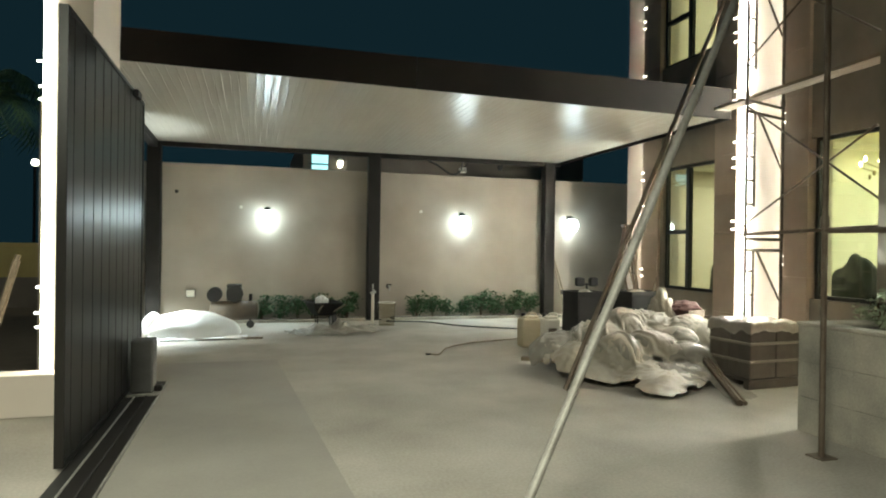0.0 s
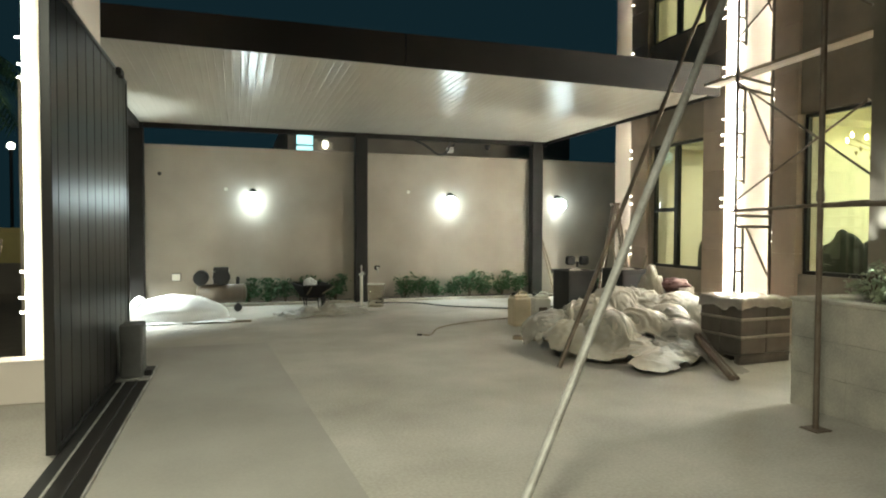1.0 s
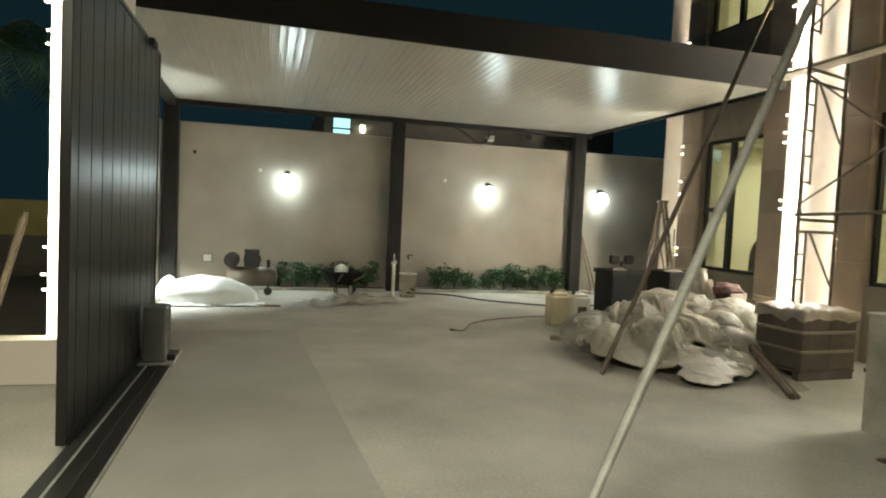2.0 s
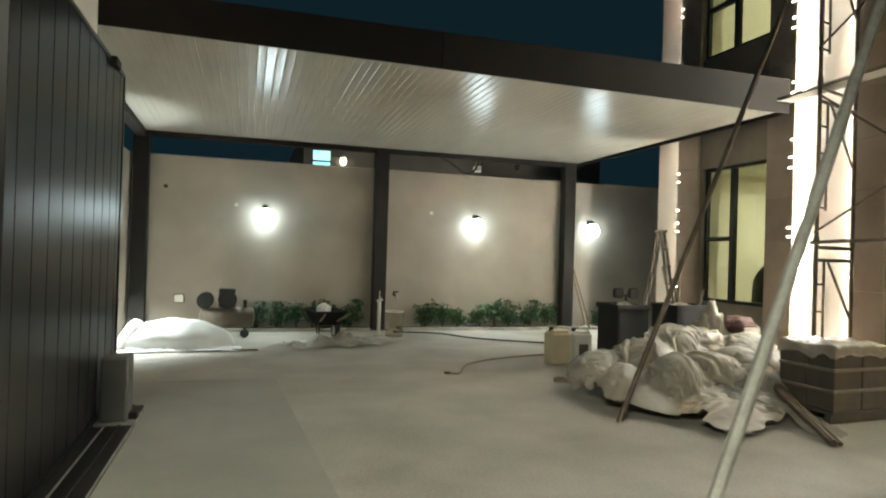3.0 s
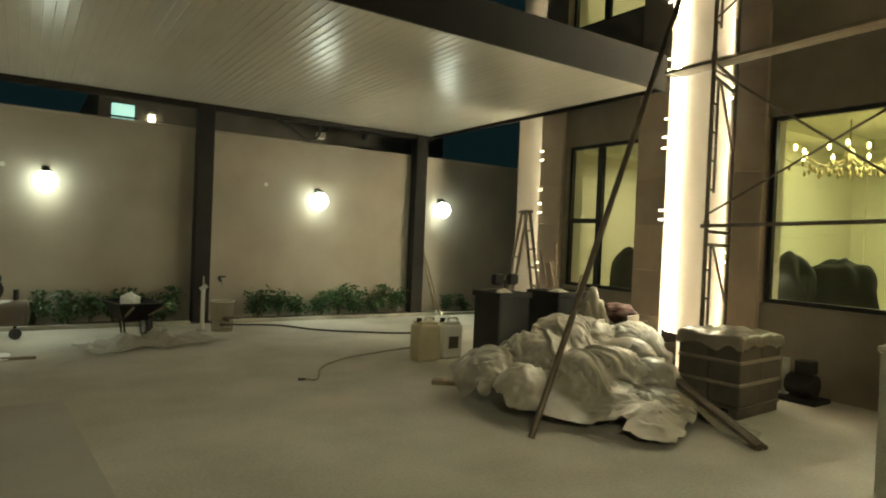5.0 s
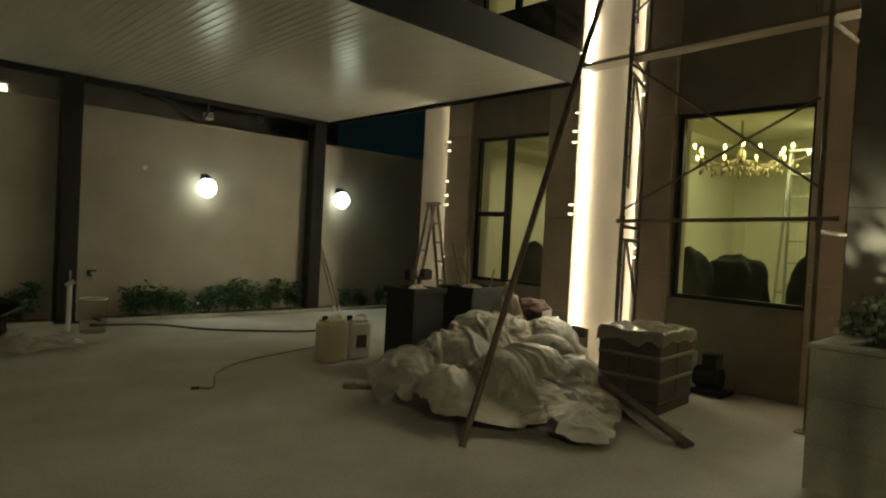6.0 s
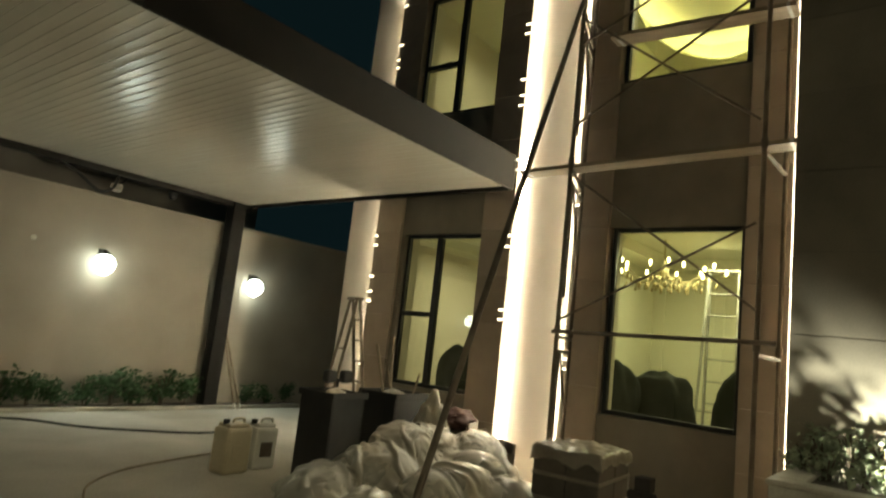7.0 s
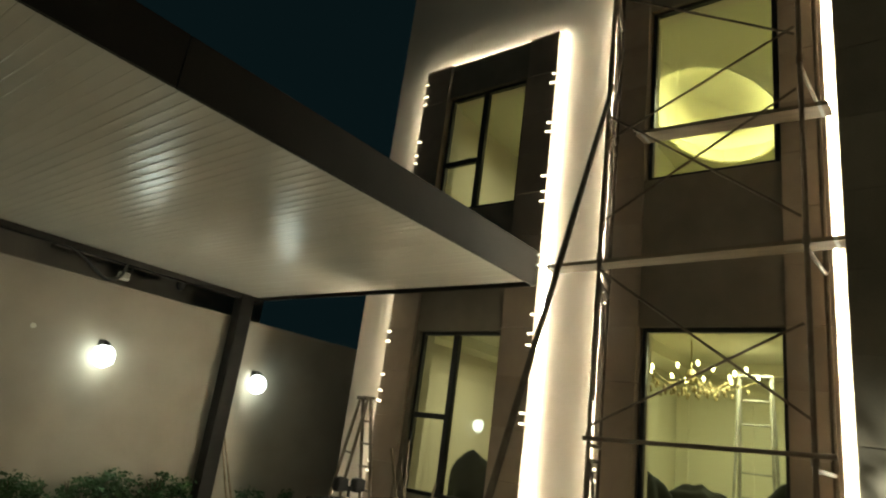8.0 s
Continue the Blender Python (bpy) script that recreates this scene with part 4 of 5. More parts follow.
for u, v in zip(rows, rows[1:]):
    for j in range(47):
        bm.faces.new((u[j], v[j], v[j + 1], u[j + 1]))
part("film_cover", bm, FILM, stack, "crumpled wrapping film over the top", True)
stack.scale = (0.90, 0.92, 0.93)

# ---- jerry cans ----


def jerry_can(x, y, turn, mat, label, w=0.29, h=0.46):
    c = thing("jerry_can", label, "jerry can", (x, y, 0), turn, "plastic cans beside the heap")
    bm = box(-w / 2, w / 2, -0.12, 0.12, 0, h - 0.05, 0.035)
    part("body", bm, mat, c)
    part("shoulder", box(-w / 2 + 0.03, w / 2 - 0.03, -0.10, 0.10, h - 0.06, h - 0.015, 0.02), mat, c)
    part("handle", path_tube(curve_points([(-0.02, 0, h - 0.02), (0.0, 0, h + 0.02), (0.10, 0, h + 0.02), (0.12, 0, h - 0.02)], 5), 0.014), mat, c)
    part("cap", tube((-0.10, 0, h - 0.03), (-0.10, 0, h + 0.02), 0.032, 14), BIN, c, "dark screw cap")
    part("label_patch", box(-0.07, 0.07, -0.124, -0.121, 0.13, 0.28), RUST if mat is WHITE_PLASTIC else PALE_PLASTIC, c, "plain faded label")


jerry_can(4.42, 9.72, 2, PALE_PLASTIC, "yellowed plastic jerry can standing on the ground", 0.31, 0.50)
jerry_can(4.81, 9.78, -4, WHITE_PLASTIC, "white plastic jerry can with a reddish label", 0.28, 0.48)


def rubbish_bin(x, y, turn, w, d, h, label):
    b = thing("rubbish_bin", label, "bin", (x, y, 0), turn, "dark bins by the house")
    for a in ((-w / 2, -w / 2 + 0.02, -d / 2, d / 2), (w / 2 - 0.02, w / 2, -d / 2, d / 2), (-w / 2 + 0.02, w / 2 - 0.02, -d / 2, -d / 2 + 0.02), (-w / 2 + 0.02, w / 2 - 0.02, d / 2 - 0.02, d / 2)):
        part("side", box(*a, 0.0, h, 0.006), BIN, b)
    for a in ((-w / 2 - 0.02, w / 2 + 0.02, -d / 2 - 0.025, -d / 2 - 0.001), (-w / 2 - 0.02, w / 2 + 0.02, d / 2 + 0.001, d / 2 + 0.025)):
        part("rim", box(*a, h - 0.06, h + 0.005, 0.006), BIN, b)
    part("rubble", settle(crumpled((w * 0.33, d * 0.33, 0.10), 51 + x, 4), (0, 0, h - 0.09), 0), SHEETING, b, "dusty rubbish filling", True)


rubbish_bin(4.90, 8.86, 4, 0.47, 0.42, 0.92, "dark square rubbish bin with battered rim")
rubbish_bin(5.80, 8.86, 6, 0.60, 0.46, 0.92, "dark square rubbish bin standing beside the drum")
work = thing("work_light", "unlit twin work light standing in the bin", "work light", (4.95, 8.88, 0.72))
part("stem", tube((0, 0, 0), (0, 0, 0.32), 0.014), BIN, work)
for s in (-1, 1):
    head = part("head", box(s * 0.11 - 0.07, s * 0.11 + 0.07, -0.03, 0.05, 0.27, 0.40, 0.03), BIN, work)
    part("grille", box(s * 0.11 - 0.055, s * 0.11 + 0.055, -0.036, -0.031, 0.285, 0.385), BIN, head)
part("cross_arm", tube((-0.14, 0, 0.30), (0.14, 0, 0.30), 0.012), BIN, work)
for p, q in (((5.70, 8.80, 0.5), (5.58, 9.00, 1.40)), ((5.76, 8.85, 0.5), (5.88, 9.05, 1.50)), ((5.82, 8.78, 0.5), (5.72, 8.98, 1.25)), ((5.88, 8.78, 0.5), (6.02, 8.72, 1.12))):
    b = thing("batten", "thin timber batten sticking out of the bin", "batten", p, 0, "battens in the bins")
    part("stick", tube((0, 0, 0), Vector(q) - Vector(p), 0.014, 6), WOOD, b)
    part("split_end", tube((Vector(q) - Vector(p)) * 0.985, (Vector(q) - Vector(p)) * 1.01, 0.010, 5), WOOD, b)
ladder("step_ladder", "timber step ladder standing before the house corner", (6.95, 10.42, 0), 65, 1.95, 0.40, RUST, 6, 0.62)

# ---- planter with uplit plants ----
planter = thing("block_planter", "grey cement block planter filled with soil", "planter", (4.78, 4.94, 0))
LENX, LENY, TOPZ = 0.96, 2.6, 0.905
for k in range(3):
    z0, z1 = k * 0.3015, k * 0.3015 + 0.2995
    for i in range(5):
        y1 = -i * LENY / 5
        part("block", box(0, 0.15, y1 - LENY / 5 + 0.0015, y1, z0, z1, 0.004), BLOCKWORK, planter)
    for i in range(2):
        x0 = 0.152 + i * (LENX - 0.152) / 2
        part("block", box(x0, x0 + (LENX - 0.152) / 2 - 0.0015, -0.15, 0, z0, z1, 0.004), BLOCKWORK, planter)
part("coping", box(-0.015, 0.17, -LENY, 0.015, TOPZ, TOPZ + 0.03, 0.008), BLOCKWORK, planter)
part("coping", box(0.172, LENX, -0.17, 0.015, TOPZ, TOPZ + 0.03, 0.008), BLOCKWORK, planter)
part("soil", box(0.15, LENX, -LENY, -0.15, 0.6, 0.89), SOIL, planter)


def leafy(radius, height, count, seed, leaf=0.05, droop=0.4):
    """A crown of single leaves in uneven clumps."""
    rng = random.Random(seed)
    bm = bmesh.new()
    centres = [Vector((rng.uniform(-1, 1) * radius * 0.7, rng.uniform(-1, 1) * radius * 0.7, rng.uniform(0.25, 0.95) * height)) for _ in range(9)]
    for _ in range(count):
        c = rng.choice(centres)
        p = c + Vector((rng.gauss(0, 1), rng.gauss(0, 1), rng.gauss(0, 0.8))) * radius * 0.30
        p.z = max(0.03, p.z)
        q = Euler((rng.uniform(-1.2, 1.2), rng.uniform(-1.2, 1.2), rng.uniform(0, 6.3))).to_matrix()
        s = leaf * rng.uniform(0.6, 1.3)
        tip_, side, mid = q @ Vector((0, s * 1.6, -s * droop)), q @ Vector((s * 0.45, s * 0.7, 0)), q @ Vector((-s * 0.45, s * 0.7, 0))
        a, b, d, e = bm.verts.new(p), bm.verts.new(p + side), bm.verts.new(p + tip_), bm.verts.new(p + mid)
        bm.faces.new((a, b, d))
        bm.faces.new((a, d, e))
    return bm


def stems(radius, height, seed, n=7):
    rng = random.Random(seed)
    bm = bmesh.new()
    for _ in range(n):
        a = rng.uniform(0, 6.3)
        r = radius * rng.uniform(0.3, 0.8)
        path_tube(curve_points([(0.02 * math.cos(a), 0.02 * math.sin(a), 0), (0.4 * r * math.cos(a), 0.4 * r * math.sin(a), height * 0.45), (r * math.cos(a), r * math.sin(a), height * rng.uniform(0.7, 0.95))], 4), 0.006, 5, bm)
    return bm


def plant(name, at, radius, height, count, seed, label, leaf=0.05, mat=None, group=""):
    s = thing(name, label, "shrub", at, 0, group)
    part("woody_base", stems(radius, height, seed), BARK, s)
    part("crown", leafy(radius, height, count, seed, leaf), mat or LEAF, s)
    return s


SHRUBS = [plant("shrub", (0, 13.74, 0.04), 0.20, 0.46, 300, 60 + i, "low green shrub in the strip below the wall", 0.05, None, "shrubs along the wall") for i in range(3)]
SHRUBS[0].location.x, SHRUBS[1].location.x, SHRUBS[2].location.x = 0.45, 1.45, 3.62
for i, x in enumerate((0.85, 1.15, 1.85, 2.15, 3.98, 4.30, 4.72, 5.08, 5.40, 5.86, 6.22, 7.45, 7.85, 8.3)):
    k = random.uniform(0.85, 1.15) if x < 7 else 0.7
    c = copy_thing(SHRUBS[i % 3], pose(x, 13.74 + random.uniform(-0.04, 0.03), 0.04, 0, 0, random.uniform(0, 360)) @ Matrix.Diagonal((k, k, k * random.uniform(0.85, 1.1), 1)))
PLANTS = ((5.62, 4.78, 0.11, 0.30), (5.54, 4.60, 0.13, 0.38), (5.63, 4.44, 0.12, 0.34), (5.42, 4.40, 0.12, 0.36), (5.52, 4.86, 0.10, 0.24), (5.44, 4.72, 0.10, 0.16), (5.38, 4.50, 0.11, 0.15), (5.64, 4.26, 0.12, 0.28), (5.45, 4.32, 0.10, 0.16), (5.48, 3.60, 0.2, 0.4))
for i, (x, y, r, h) in enumerate(PLANTS):
    plant("planter_shrub", (x, y, 0.90), r, h, 120, 80 + i, "small planter plant with spotlight glare in its leaf colour", 0.036, SPOTLIT_LEAF, "plants in the planter")
spike = thing("garden_spotlight", "small garden spotlight lighting the planter wall", "spotlight", (5.12, 4.12, 0.90))
part("spike", tube((0, 0, 0), (0, 0, 0.05), 0.01), BIN, spike)
part("head", tube((-0.03, -0.02, 0.05), (0.03, 0.02, 0.07), 0.03, 14), BIN, spike)
s = lamp("spot_lamp", "SPOT", (5.20, 4.12, 0.97), 270, COOL, 0.02, (5.75, 4.45, 1.18))
s.data.spot_size, s.data.spot_blend = radians(90), 1.0

# pump by the house wall
pump = thing("water_pump", "small dark pump with bright cylinder by the wall", "pump", (6.9, 6.45, 0))
part("base", box(-0.16, 0.16, -0.2, 0.2, 0, 0.05, 0.01), BIN, pump)
part("motor", tube((0, -0.12, 0.17), (0, 0.14, 0.17), 0.11, 18), BIN, pump)
part("cylinder", tube((-0.04, 0.16, 0.05), (-0.04, 0.16, 0.42), 0.035, 14), STEEL, pump, "shiny metal cylinder")
part("control_box", box(-0.08, 0.08, -0.1, 0.06, 0.28, 0.42, 0.012), BIN, pump)

# ---- things along the far wall ----
def thrown(a, b, height, power, seed, n=64):
    """A stiff sheet thrown over a low body, broken by a few straight creases."""
    bm = bmesh.new()
    rows = []
    for i in range(n):
        row = []
        for j in range(n):
            u, w = i / (n - 1) * 2 - 1, j / (n - 1) * 2 - 1
            k = math.sqrt(max(0.0, 1 - 0.5 * w * w)), math.sqrt(max(0.0, 1 - 0.5 * u * u))
            p = Vector((u * k[0] * a, w * k[1] * b, 0))
            r = min(1.0, math.hypot(u * k[0], w * k[1]))
            q = Vector((p.x * 2.8, p.y * 2.8, seed)) + 0.25 * Vector((noise.noise(p * 3), noise.noise(p * 3 + Vector((5, 5, 5))), 0))
            body = height * max(0.0, 1 - r ** 1.6) ** power
            z = body * (0.96 + 0.12 * (crease(q * 0.7) - 0.40)) + 0.02 * (crease(q * 1.6) - 0.3) * min(1.0, body * 6)
            edge = 1 + 0.14 * noise.noise(Vector((u * 1.6, w * 1.6, seed)))
            row.append(bm.verts.new((p.x * edge, p.y * edge, max(0.014, z))))
        rows.append(row)
    for k, l in zip(rows, rows[1:]):
        for j in range(n - 1):
            bm.faces.new((k[j], l[j], l[j + 1], k[j + 1]))
    return bm


tarp = thing("white_tarp", "bright white tarpaulin thrown over a low heap", "tarpaulin", (-0.72, 11.95, 0))
part("cover", thrown(0.82, 0.50, 0.43, 0.42, 3.0), TARP, tarp, "", True)
bm = thrown(0.26, 0.30, 0.42, 0.7, 2.0)
bmesh.ops.transform(bm, matrix=pose(-0.56, -0.06, 0), verts=bm.verts)
part("corner_fold", bm, TARP, tarp, "", True)
bm = loose_sheet(1.5, 0.5, 5.1, 0.05)
bmesh.ops.transform(bm, matrix=pose(0.1, -0.42, 0), verts=bm.verts)
part("hem", bm, TARP, tarp, "", True)
strip = thing("timber_strip", "long thin timber strip on the ground", "timber", (-0.6, 11.38, 0), -1)
part("strip", box(0, 1.0, -0.03, 0.03, 0.0, 0.03, 0.004), WOOD, strip)
part("split_end", box(1.0, 1.04, -0.02, 0.025, 0.0, 0.026), WOOD, strip)

comp = thing("air_compressor", "dusty orange air compressor with dark motor", "compressor", (-0.02, 12.9, 0))
part("tank", tube((-0.40, 0, 0.32), (0.36, 0, 0.32), 0.17, 22), TANK, comp, "dusty orange tank", True)
for x in (-0.40, 0.36):
    part("tank_end", ball((x, 0, 0.32), 0.17, None, 3, (0.35, 1, 1)), TANK, comp, "", True)
part("motor", tube((-0.37, -0.16, 0.61), (-0.37, 0.14, 0.61), 0.13, 20), BIN, comp)
part("fan_cover", tube((-0.37, -0.19, 0.61), (-0.37, -0.161, 0.61), 0.10, 20), BIN, comp)
part("belt_guard", tube((-0.02, -0.17, 0.63), (-0.02, -0.13, 0.63), 0.15, 22), BIN, comp)
part("pump_head", box(-0.16, 0.10, -0.12, 0.12, 0.50, 0.80, 0.02), BIN, comp)
for k in range(4):
    part("cooling_fin", box(-0.18, 0.12, -0.13, 0.13, 0.56 + k * 0.055, 0.57 + k * 0.055), STEEL, comp)
part("gauge", tube((0.26, -0.02, 0.49), (0.26, -0.02, 0.62), 0.03, 12), BIN, comp)
for x in (-0.3, 0.26):
    part("foot", tube((x, 0.08, 0), (x, 0.08, 0.2), 0.02), BIN, comp)
    part("wheel", tube((x, -0.15, 0.07), (x, -0.11, 0.07), 0.07, 18), RUBBER, comp)

barrow = thing("wheelbarrow", "dark steel wheelbarrow loaded with pale rubbish", "wheelbarrow", (1.50, 12.35, 0), 100)
barrow.scale = (0.84, 0.84, 0.9)
bm = bmesh.new()
lo = [(-0.22, -0.18, 0.30), (0.20, -0.18, 0.30), (0.20, 0.18, 0.30), (-0.22, 0.18, 0.30)]
hi = [(-0.46, -0.32, 0.56), (0.40, -0.32, 0.56), (0.40, 0.32, 0.56), (-0.46, 0.32, 0.56)]
a = [bm.verts.new(p) for p in lo]
b = [bm.verts.new(p) for p in hi]
bm.faces.new(a[::-1])
for i in range(4):
    bm.faces.new((a[i], a[(i + 1) % 4], b[(i + 1) % 4], b[i]))
bmesh.ops.solidify(bm, geom=bm.faces, thickness=0.01)
part("tray", bm, BIN, barrow)
part("rim", path_tube([*hi, hi[0]], 0.014, 8), BIN, barrow)
part("load", settle(crumpled((0.15, 0.12, 0.13), 95, 4), (0.05, 0, 0.55), 0), TARP, barrow, "pale rubbish load", True)
wheel = part("wheel", tube((0.08, -0.30, 0.17), (0.08, -0.22, 0.17), 0.17, 22), RUBBER, barrow)
part("rim", tube((0.08, -0.305, 0.17), (0.08, -0.215, 0.17), 0.09, 16), STEEL, wheel)
for s in (-1, 1):
    part("handle", tube((-0.85, s * 0.24, 0.56), (0.1, s * 0.12, 0.26), 0.016), WOOD, barrow)
    part("leg", tube((-0.42, s * 0.2, 0.0), (-0.30, s * 0.2, 0.36), 0.014), BIN, barrow)
    part("leg", tube((-0.30, s * 0.2, 0.0), (-0.12, s * 0.2, 0.32), 0.014), BIN, barrow)
    part("fork", tube((0.08, s * 0.06 - 0.26, 0.17), (0.15, s * 0.06 - 0.2, 0.32), 0.01), BIN, barrow)
spread_sheet = thing("spread_film", "clear dusty plastic film spread on the ground", "plastic film", (1.62, 11.80, 0), 18)
part("film", loose_sheet(1.6, 0.8, 8.2, 0.14), CLEAR_SHEET, spread_sheet, "", True)
part("fold", loose_sheet(0.9, 0.5, 9.2, 0.22, 30, 30), CLEAR_SHEET, spread_sheet, "", True)

riser = thing("standpipe", "pale standpipe with a valve before the post", "standpipe", (2.52, 12.85, 0))
part("pipe", tube((0, 0, 0), (0, 0, 0.62), 0.03), WHITE_PLASTIC, riser)
part("valve", tube((-0.04, 0, 0.60), (0.05, 0, 0.66), 0.035), STEEL, riser)
part("spindle", tube((0, 0, 0.64), (0, 0, 0.80), 0.012), STEEL, riser)
part("flange", tube((0, 0, 0), (0, 0, 0.02), 0.08), STEEL, riser)
tub = thing("clear_tub", "clear plastic tub standing beside the standpipe", "tub", (2.78, 12.75, 0))
bm = bmesh.new()
bmesh.ops.create_cone(bm, cap_ends=False, segments=24, radius1=0.15, radius2=0.17, depth=0.44, matrix=Matrix.Translation((0, 0, 0.22)))
part("wall", bm, FILMY, tub, "", True)
part("base", tube((0, 0, 0), (0, 0, 0.012), 0.15, 24), FILMY, tub)
part("rim", path_tube([(0.17 * math.cos(a / 4 * math.pi), 0.17 * math.sin(a / 4 * math.pi), 0.44) for a in range(9)], 0.008, 6), WHITE_PLASTIC, tub)


def wall_box(name, x, z, w, h, mat, label, category):
    b = thing(name, label, category, (x, 13.95, z))
    part("case", box(-w / 2, w / 2, -0.07, 0, -h / 2, h / 2, 0.008), mat, b)
    part("cover", box(-w / 2 + 0.01, w / 2 - 0.01, -0.078, -0.071, -h / 2 + 0.01, h / 2 - 0.01), WHITE_PLASTIC if mat is BIN else BIN, b)


wall_box("socket_box", -0.89, 0.56, 0.17, 0.15, BIN, "small socket box low on the boundary wall", "socket")
tap = thing("garden_tap", "small black garden tap low on the wall", "tap", (3.05, 13.95, 0.68))
part("plate", tube((0, 0, 0), (0, -0.02, 0), 0.05, 14), BIN, tap)
part("spout", path_tube(curve_points([(0, -0.02, 0), (0, -0.12, 0.01), (0, -0.15, -0.09)], 5), 0.018), STEEL, tap)
part("handle", box(-0.06, 0.06, -0.10, -0.06, 0.03, 0.05, 0.006), BIN, tap)
for x, z, m, l in ((-1.17, 2.55, BIN, "small dark round cap on the wall"), (3.75, 2.30, WHITE_PLASTIC, "small pale round cap on the wall"), (0.03, 2.28, WHITE_PLASTIC, "small pale round cap on the wall")):
    d = thing("conduit_cap", l, "conduit cap", (x, 13.95, z))
    part("disc", tube((0, 0, 0), (0, -0.012, 0), 0.035, 16), m, d)
    part("nipple", tube((0, -0.012, 0), (0, -0.03, 0), 0.012, 8), m, d)
for dx, top in ((0.0, 1.38), (0.10, 1.30)):
    b = thing("wall_batten", "pale batten leaning on the wall beside the post", "batten", (7.02 + dx, 13.42, 0), 0, "battens at the post")
    part("stick", tube((0, 0, 0), (-0.16 - dx * 0.3, 0.49, top), 0.02, 6), WOOD, b)
    part("painted_end", tube((0, 0, 0.0), (-0.012, 0.035, 0.10), 0.021, 6), WHITE_PLASTIC, b)

for pts, r, l in (([(2.95, 13.25, 0.016), (3.65, 13.0, 0.016), (4.1, 12.35, 0.016), (4.6, 11.95, 0.016), (5.3, 11.6, 0.016), (6.1, 11.7, 0.016)], 0.0135, "black rubber hose lying across the ground"), ([(2.70, 9.25, 0.014), (2.82, 9.22, 0.014), (3.1, 9.75, 0.014), (3.56, 10.12, 0.014), (4.1, 10.32, 0.014), (4.75, 10.5, 0.014)], 0.009, "brown hose end lying on the ground")):
    h = thing("hose", l, "hose")
    part("pipe", path_tube(curve_points(pts, 8), r, 8), RUBBER if r > 0.012 else WOOD, h, "", True)
    part("nozzle", tube(pts[0], Vector(pts[0]) + (Vector(pts[0]) - Vector(pts[1])).normalized() * 0.07, r * 1.35), BIN, h)

beam_cable = thing("beam_cable", "black cable sagging under the carport beam", "cable", (0, 0, 0))
part("cable", path_tube(curve_points([(3.80, 13.68, 3.39), (4.02, 13.66, 3.29), (4.34, 13.66, 3.10), (4.54, 13.68, 3.18), (4.62, 13.72, 3.39)], 8), 0.022, 8), RUBBER, beam_cable, "", True)
flood = thing("flood_light", "small pale flood light hanging under the carport beam", "flood light", (4.62, 13.75, 3.36))
part("bracket", path_tube(curve_points([(0.12, 0, 0), (0.06, 0, -0.06), (0.0, 0, -0.10)], 5), 0.014), BIN, flood)
part("body", box(-0.07, 0.07, -0.06, 0.05, -0.20, -0.09, 0.015), WHITE_PLASTIC, flood)
part("lens", box(-0.055, 0.055, -0.064, -0.061, -0.185, -0.105), STEEL, flood)
dome = thing("dome_camera", "small dark dome camera under the carport beam", "camera", (5.50, 13.75, 3.36))
part("mount", tube((0, 0, -0.05), (0, 0, 0), 0.07, 16), BIN, dome)
part("dome", ball((0, 0, -0.06), 0.06, None, 2), BIN, dome, "", True)

# ---- beyond the walls ----
neigh = thing("neighbour_house", "dark neighbouring house behind the boundary wall", "house", (1.45, 17.0, 0))
part("wall", box(0, 7.9, 0, 6, 0, 4.35), NEIGHBOUR, neigh)
part("parapet", box(-0.05, 7.95, -0.05, 0.12, 4.35, 4.5, 0.01), NEIGHBOUR, neigh)
win = part("window", box(0.22, 0.62, -0.02, 0.03, 3.35, 3.85), CYAN, neigh, "small cyan lit window")
part("frame", box(0.18, 0.66, -0.03, -0.021, 3.58, 3.62), ALUMINIUM, win)
part("door_canopy", box(3.2, 5.2, -0.3, -0.051, 3.95, 4.05), NEIGHBOUR, neigh)
for x, z in ((0.92, 3.62),):
    l = thing("porch_lamp", "small lit porch lamp on the neighbouring house", "wall lamp", (1.45 + x, 16.98, z))
    part("shade", tube((0, -0.08, 0.08), (0, -0.08, 0.14), 0.09, 12, None, 0.04), WHITE_PLASTIC, l)
    part("bulb", ball((0, -0.08, 0.0), 0.075, None, 2, (1, 1, 1.4)), PALE_GLOW, l, "glowing bulb", True)
    part("bracket", box(-0.02, 0.02, -0.08, 0.0, 0.10, 0.13), BIN, l)
setting("wall_street", box(-30, -2.6, 17.5, 17.7, 0, 1.5, 0.01), YELLOW, "yellow street wall lit by a street lamp", "wall")
setting("trim_street_base", box(-30, -2.6, 17.42, 17.5, 0, 0.7), NEIGHBOUR, "dark base of the street wall", "plinth")
# Unseen post added for the light on the yellow wall.
lamp_post = thing("street_lamp", "slim street lamp added out of view by the yellow wall", "street lamp", (-6.5, 14.0, 0))
part("pole", tube((0, 0, 0), (0, 0, 4.7), 0.05, 12, None, 0.035), BLACK, lamp_post)
part("globe", ball((0, 0, 4.86), 0.13, None, 2), PALE_GLOW, lamp_post, "glowing lamp globe", True)
far_post = thing("street_lamp", "distant lit street lamp beyond the yellow wall", "street lamp", (-6.5, 24.0, 0))
part("pole", tube((0, 0, 0), (0, 0, 4.0), 0.05, 10), BLACK, far_post)
part("globe", ball((0, 0, 4.08), 0.12, None, 2), PALE_GLOW, far_post, "glowing lamp globe", True)
# Post added out of view to carry the near-floor fill.
rear_post = thing("street_lamp", "unseen lamp post added at the forecourt entrance", "street lamp", (-1.8, -1.7, 0))
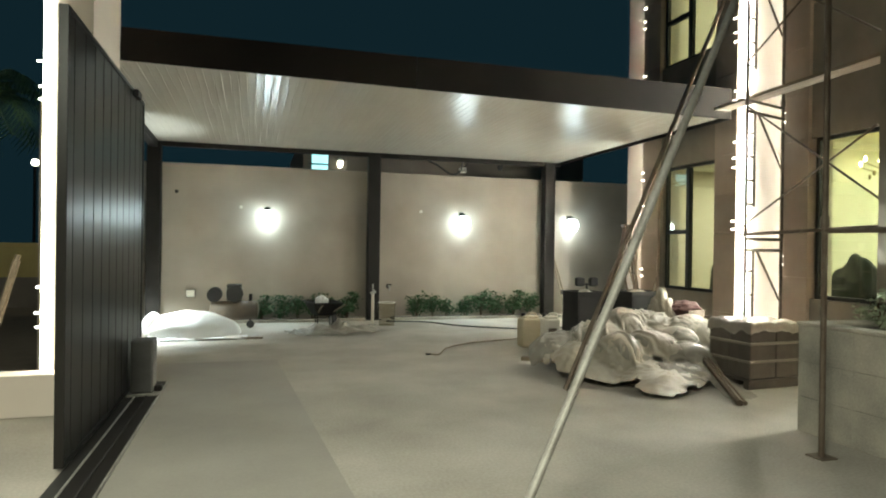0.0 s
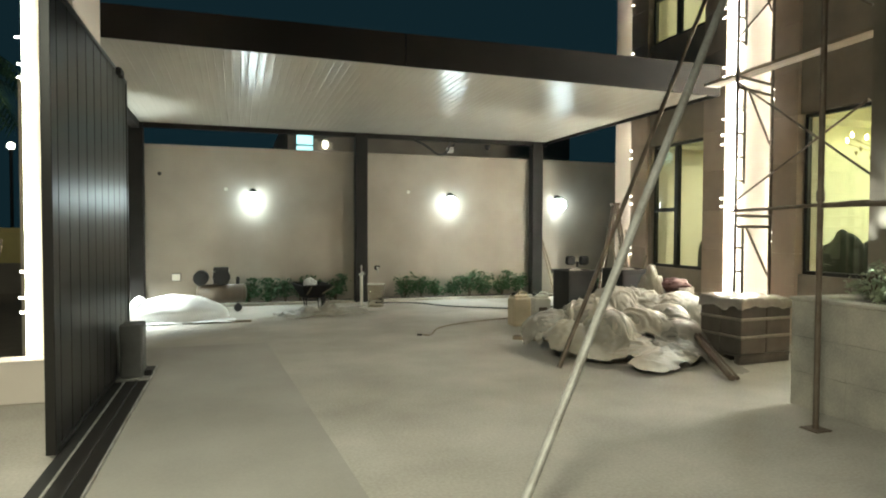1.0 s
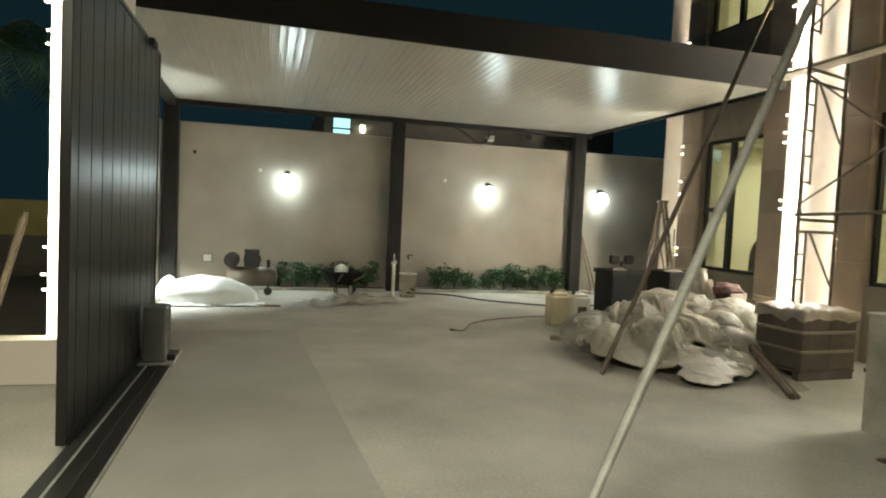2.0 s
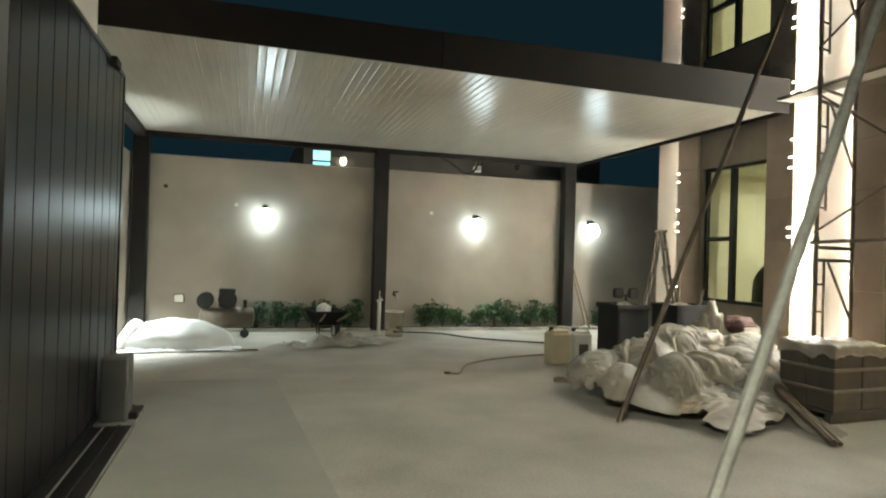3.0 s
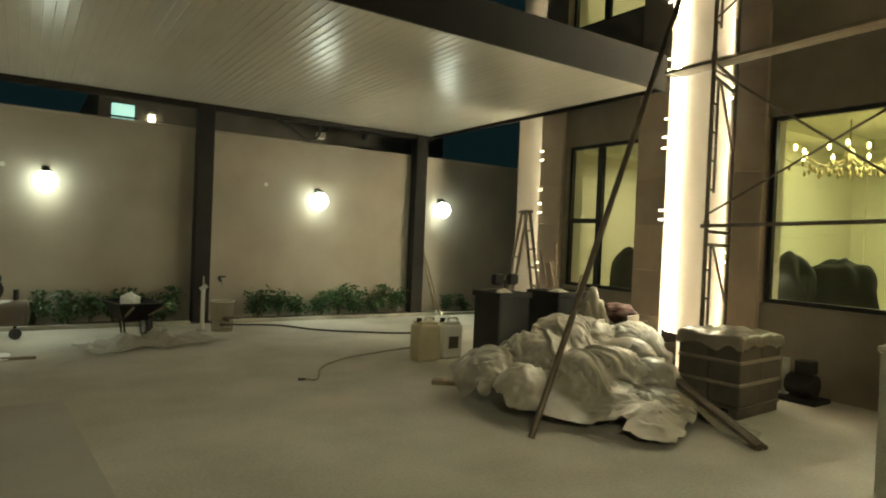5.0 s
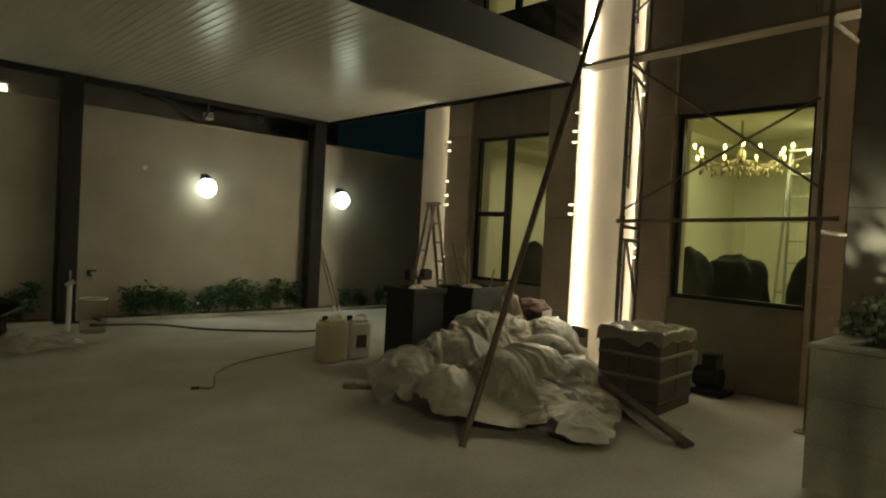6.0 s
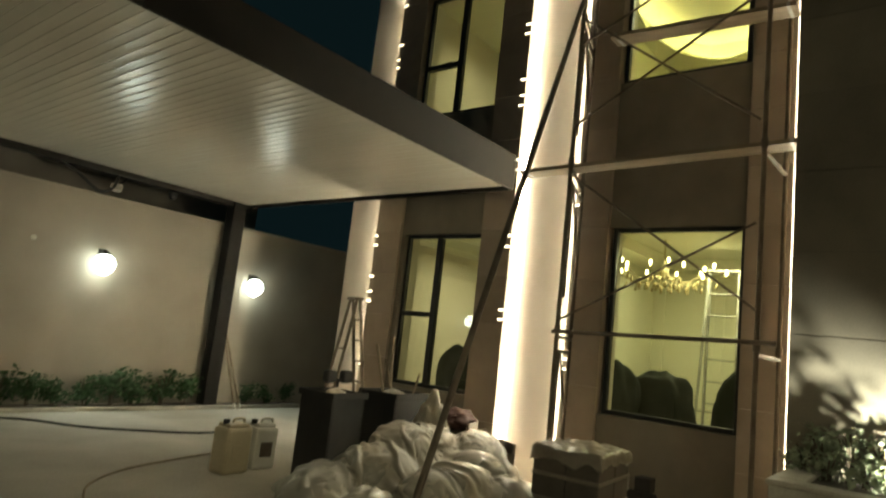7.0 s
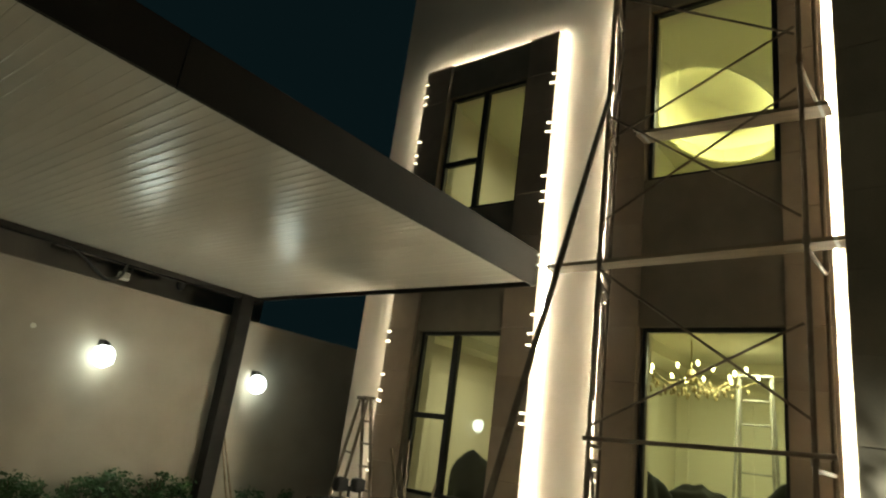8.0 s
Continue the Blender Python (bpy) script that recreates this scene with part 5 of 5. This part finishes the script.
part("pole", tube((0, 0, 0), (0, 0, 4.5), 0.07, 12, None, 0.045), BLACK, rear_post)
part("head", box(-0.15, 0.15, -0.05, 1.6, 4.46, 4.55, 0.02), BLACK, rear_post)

palm = thing("palm_tree", "palm tree with drooping fronds beyond the opening", "palm", (-5.0, 14.6, 0))
part("trunk", path_tube([(0.06 * math.sin(i), 0.05 * math.cos(i * 1.3), i * 0.46) for i in range(10)], 0.15, 10), BARK, palm)
rng = random.Random(5)
for i in range(16):
    a, lift = rng.uniform(0, 6.3), rng.uniform(-0.3, 0.9)
    L = rng.uniform(1.6, 2.3)
    spine = curve_points([(0, 0, 4.15), (L * 0.5 * math.cos(a), L * 0.5 * math.sin(a), 4.3 + lift * 0.6), (L * math.cos(a), L * math.sin(a), 3.9 + lift * 0.3 - 0.5)], 8)
    bm = path_tube(spine, 0.014, 5)
    for p, q in zip(spine[3:], spine[4:]):
        d = (q - p).normalized()
        side = d.cross(Vector((0, 0, 1))).normalized()
        for s in (-1, 1):
            for u in (0.0, 0.5):
                o = p.lerp(q, u)
                tip_ = o + side * s * 0.42 + d * 0.22 - Vector((0, 0, 0.20))
                v = [bm.verts.new(o - d * 0.02), bm.verts.new(o + d * 0.025), bm.verts.new(tip_)]
                bm.faces.new(v)
    part("frond", bm, PALM, palm)
prop = thing("leaning_plank", "old plank leaning inside the side opening", "plank", (-2.25, 7.6, 0))
part("board", tube((0, 0, 0), (0.35, 0.0, 1.35), 0.035, 6), WOOD, prop)
part("split_end", tube((0.35, 0, 1.35), (0.36, 0, 1.40), 0.025, 5), WOOD, prop)

# ---- stone courses on the projecting wing ----
COURSE, COLUMN = 0.62, 1.24
for k in range(15):
    for i in range(5):
        y1 = 5.013 - i * COLUMN + (0.0 if k % 2 or i == 0 else COLUMN / 2)
        y0 = 5.013 - (i + 1) * COLUMN + (0.0 if k % 2 else COLUMN / 2)
        part("stone", box(5.742, 5.749, y0 + 0.005, y1 - 0.001, k * COURSE + 0.004, (k + 1) * COURSE - 0.004), DARKSTONE, wing)
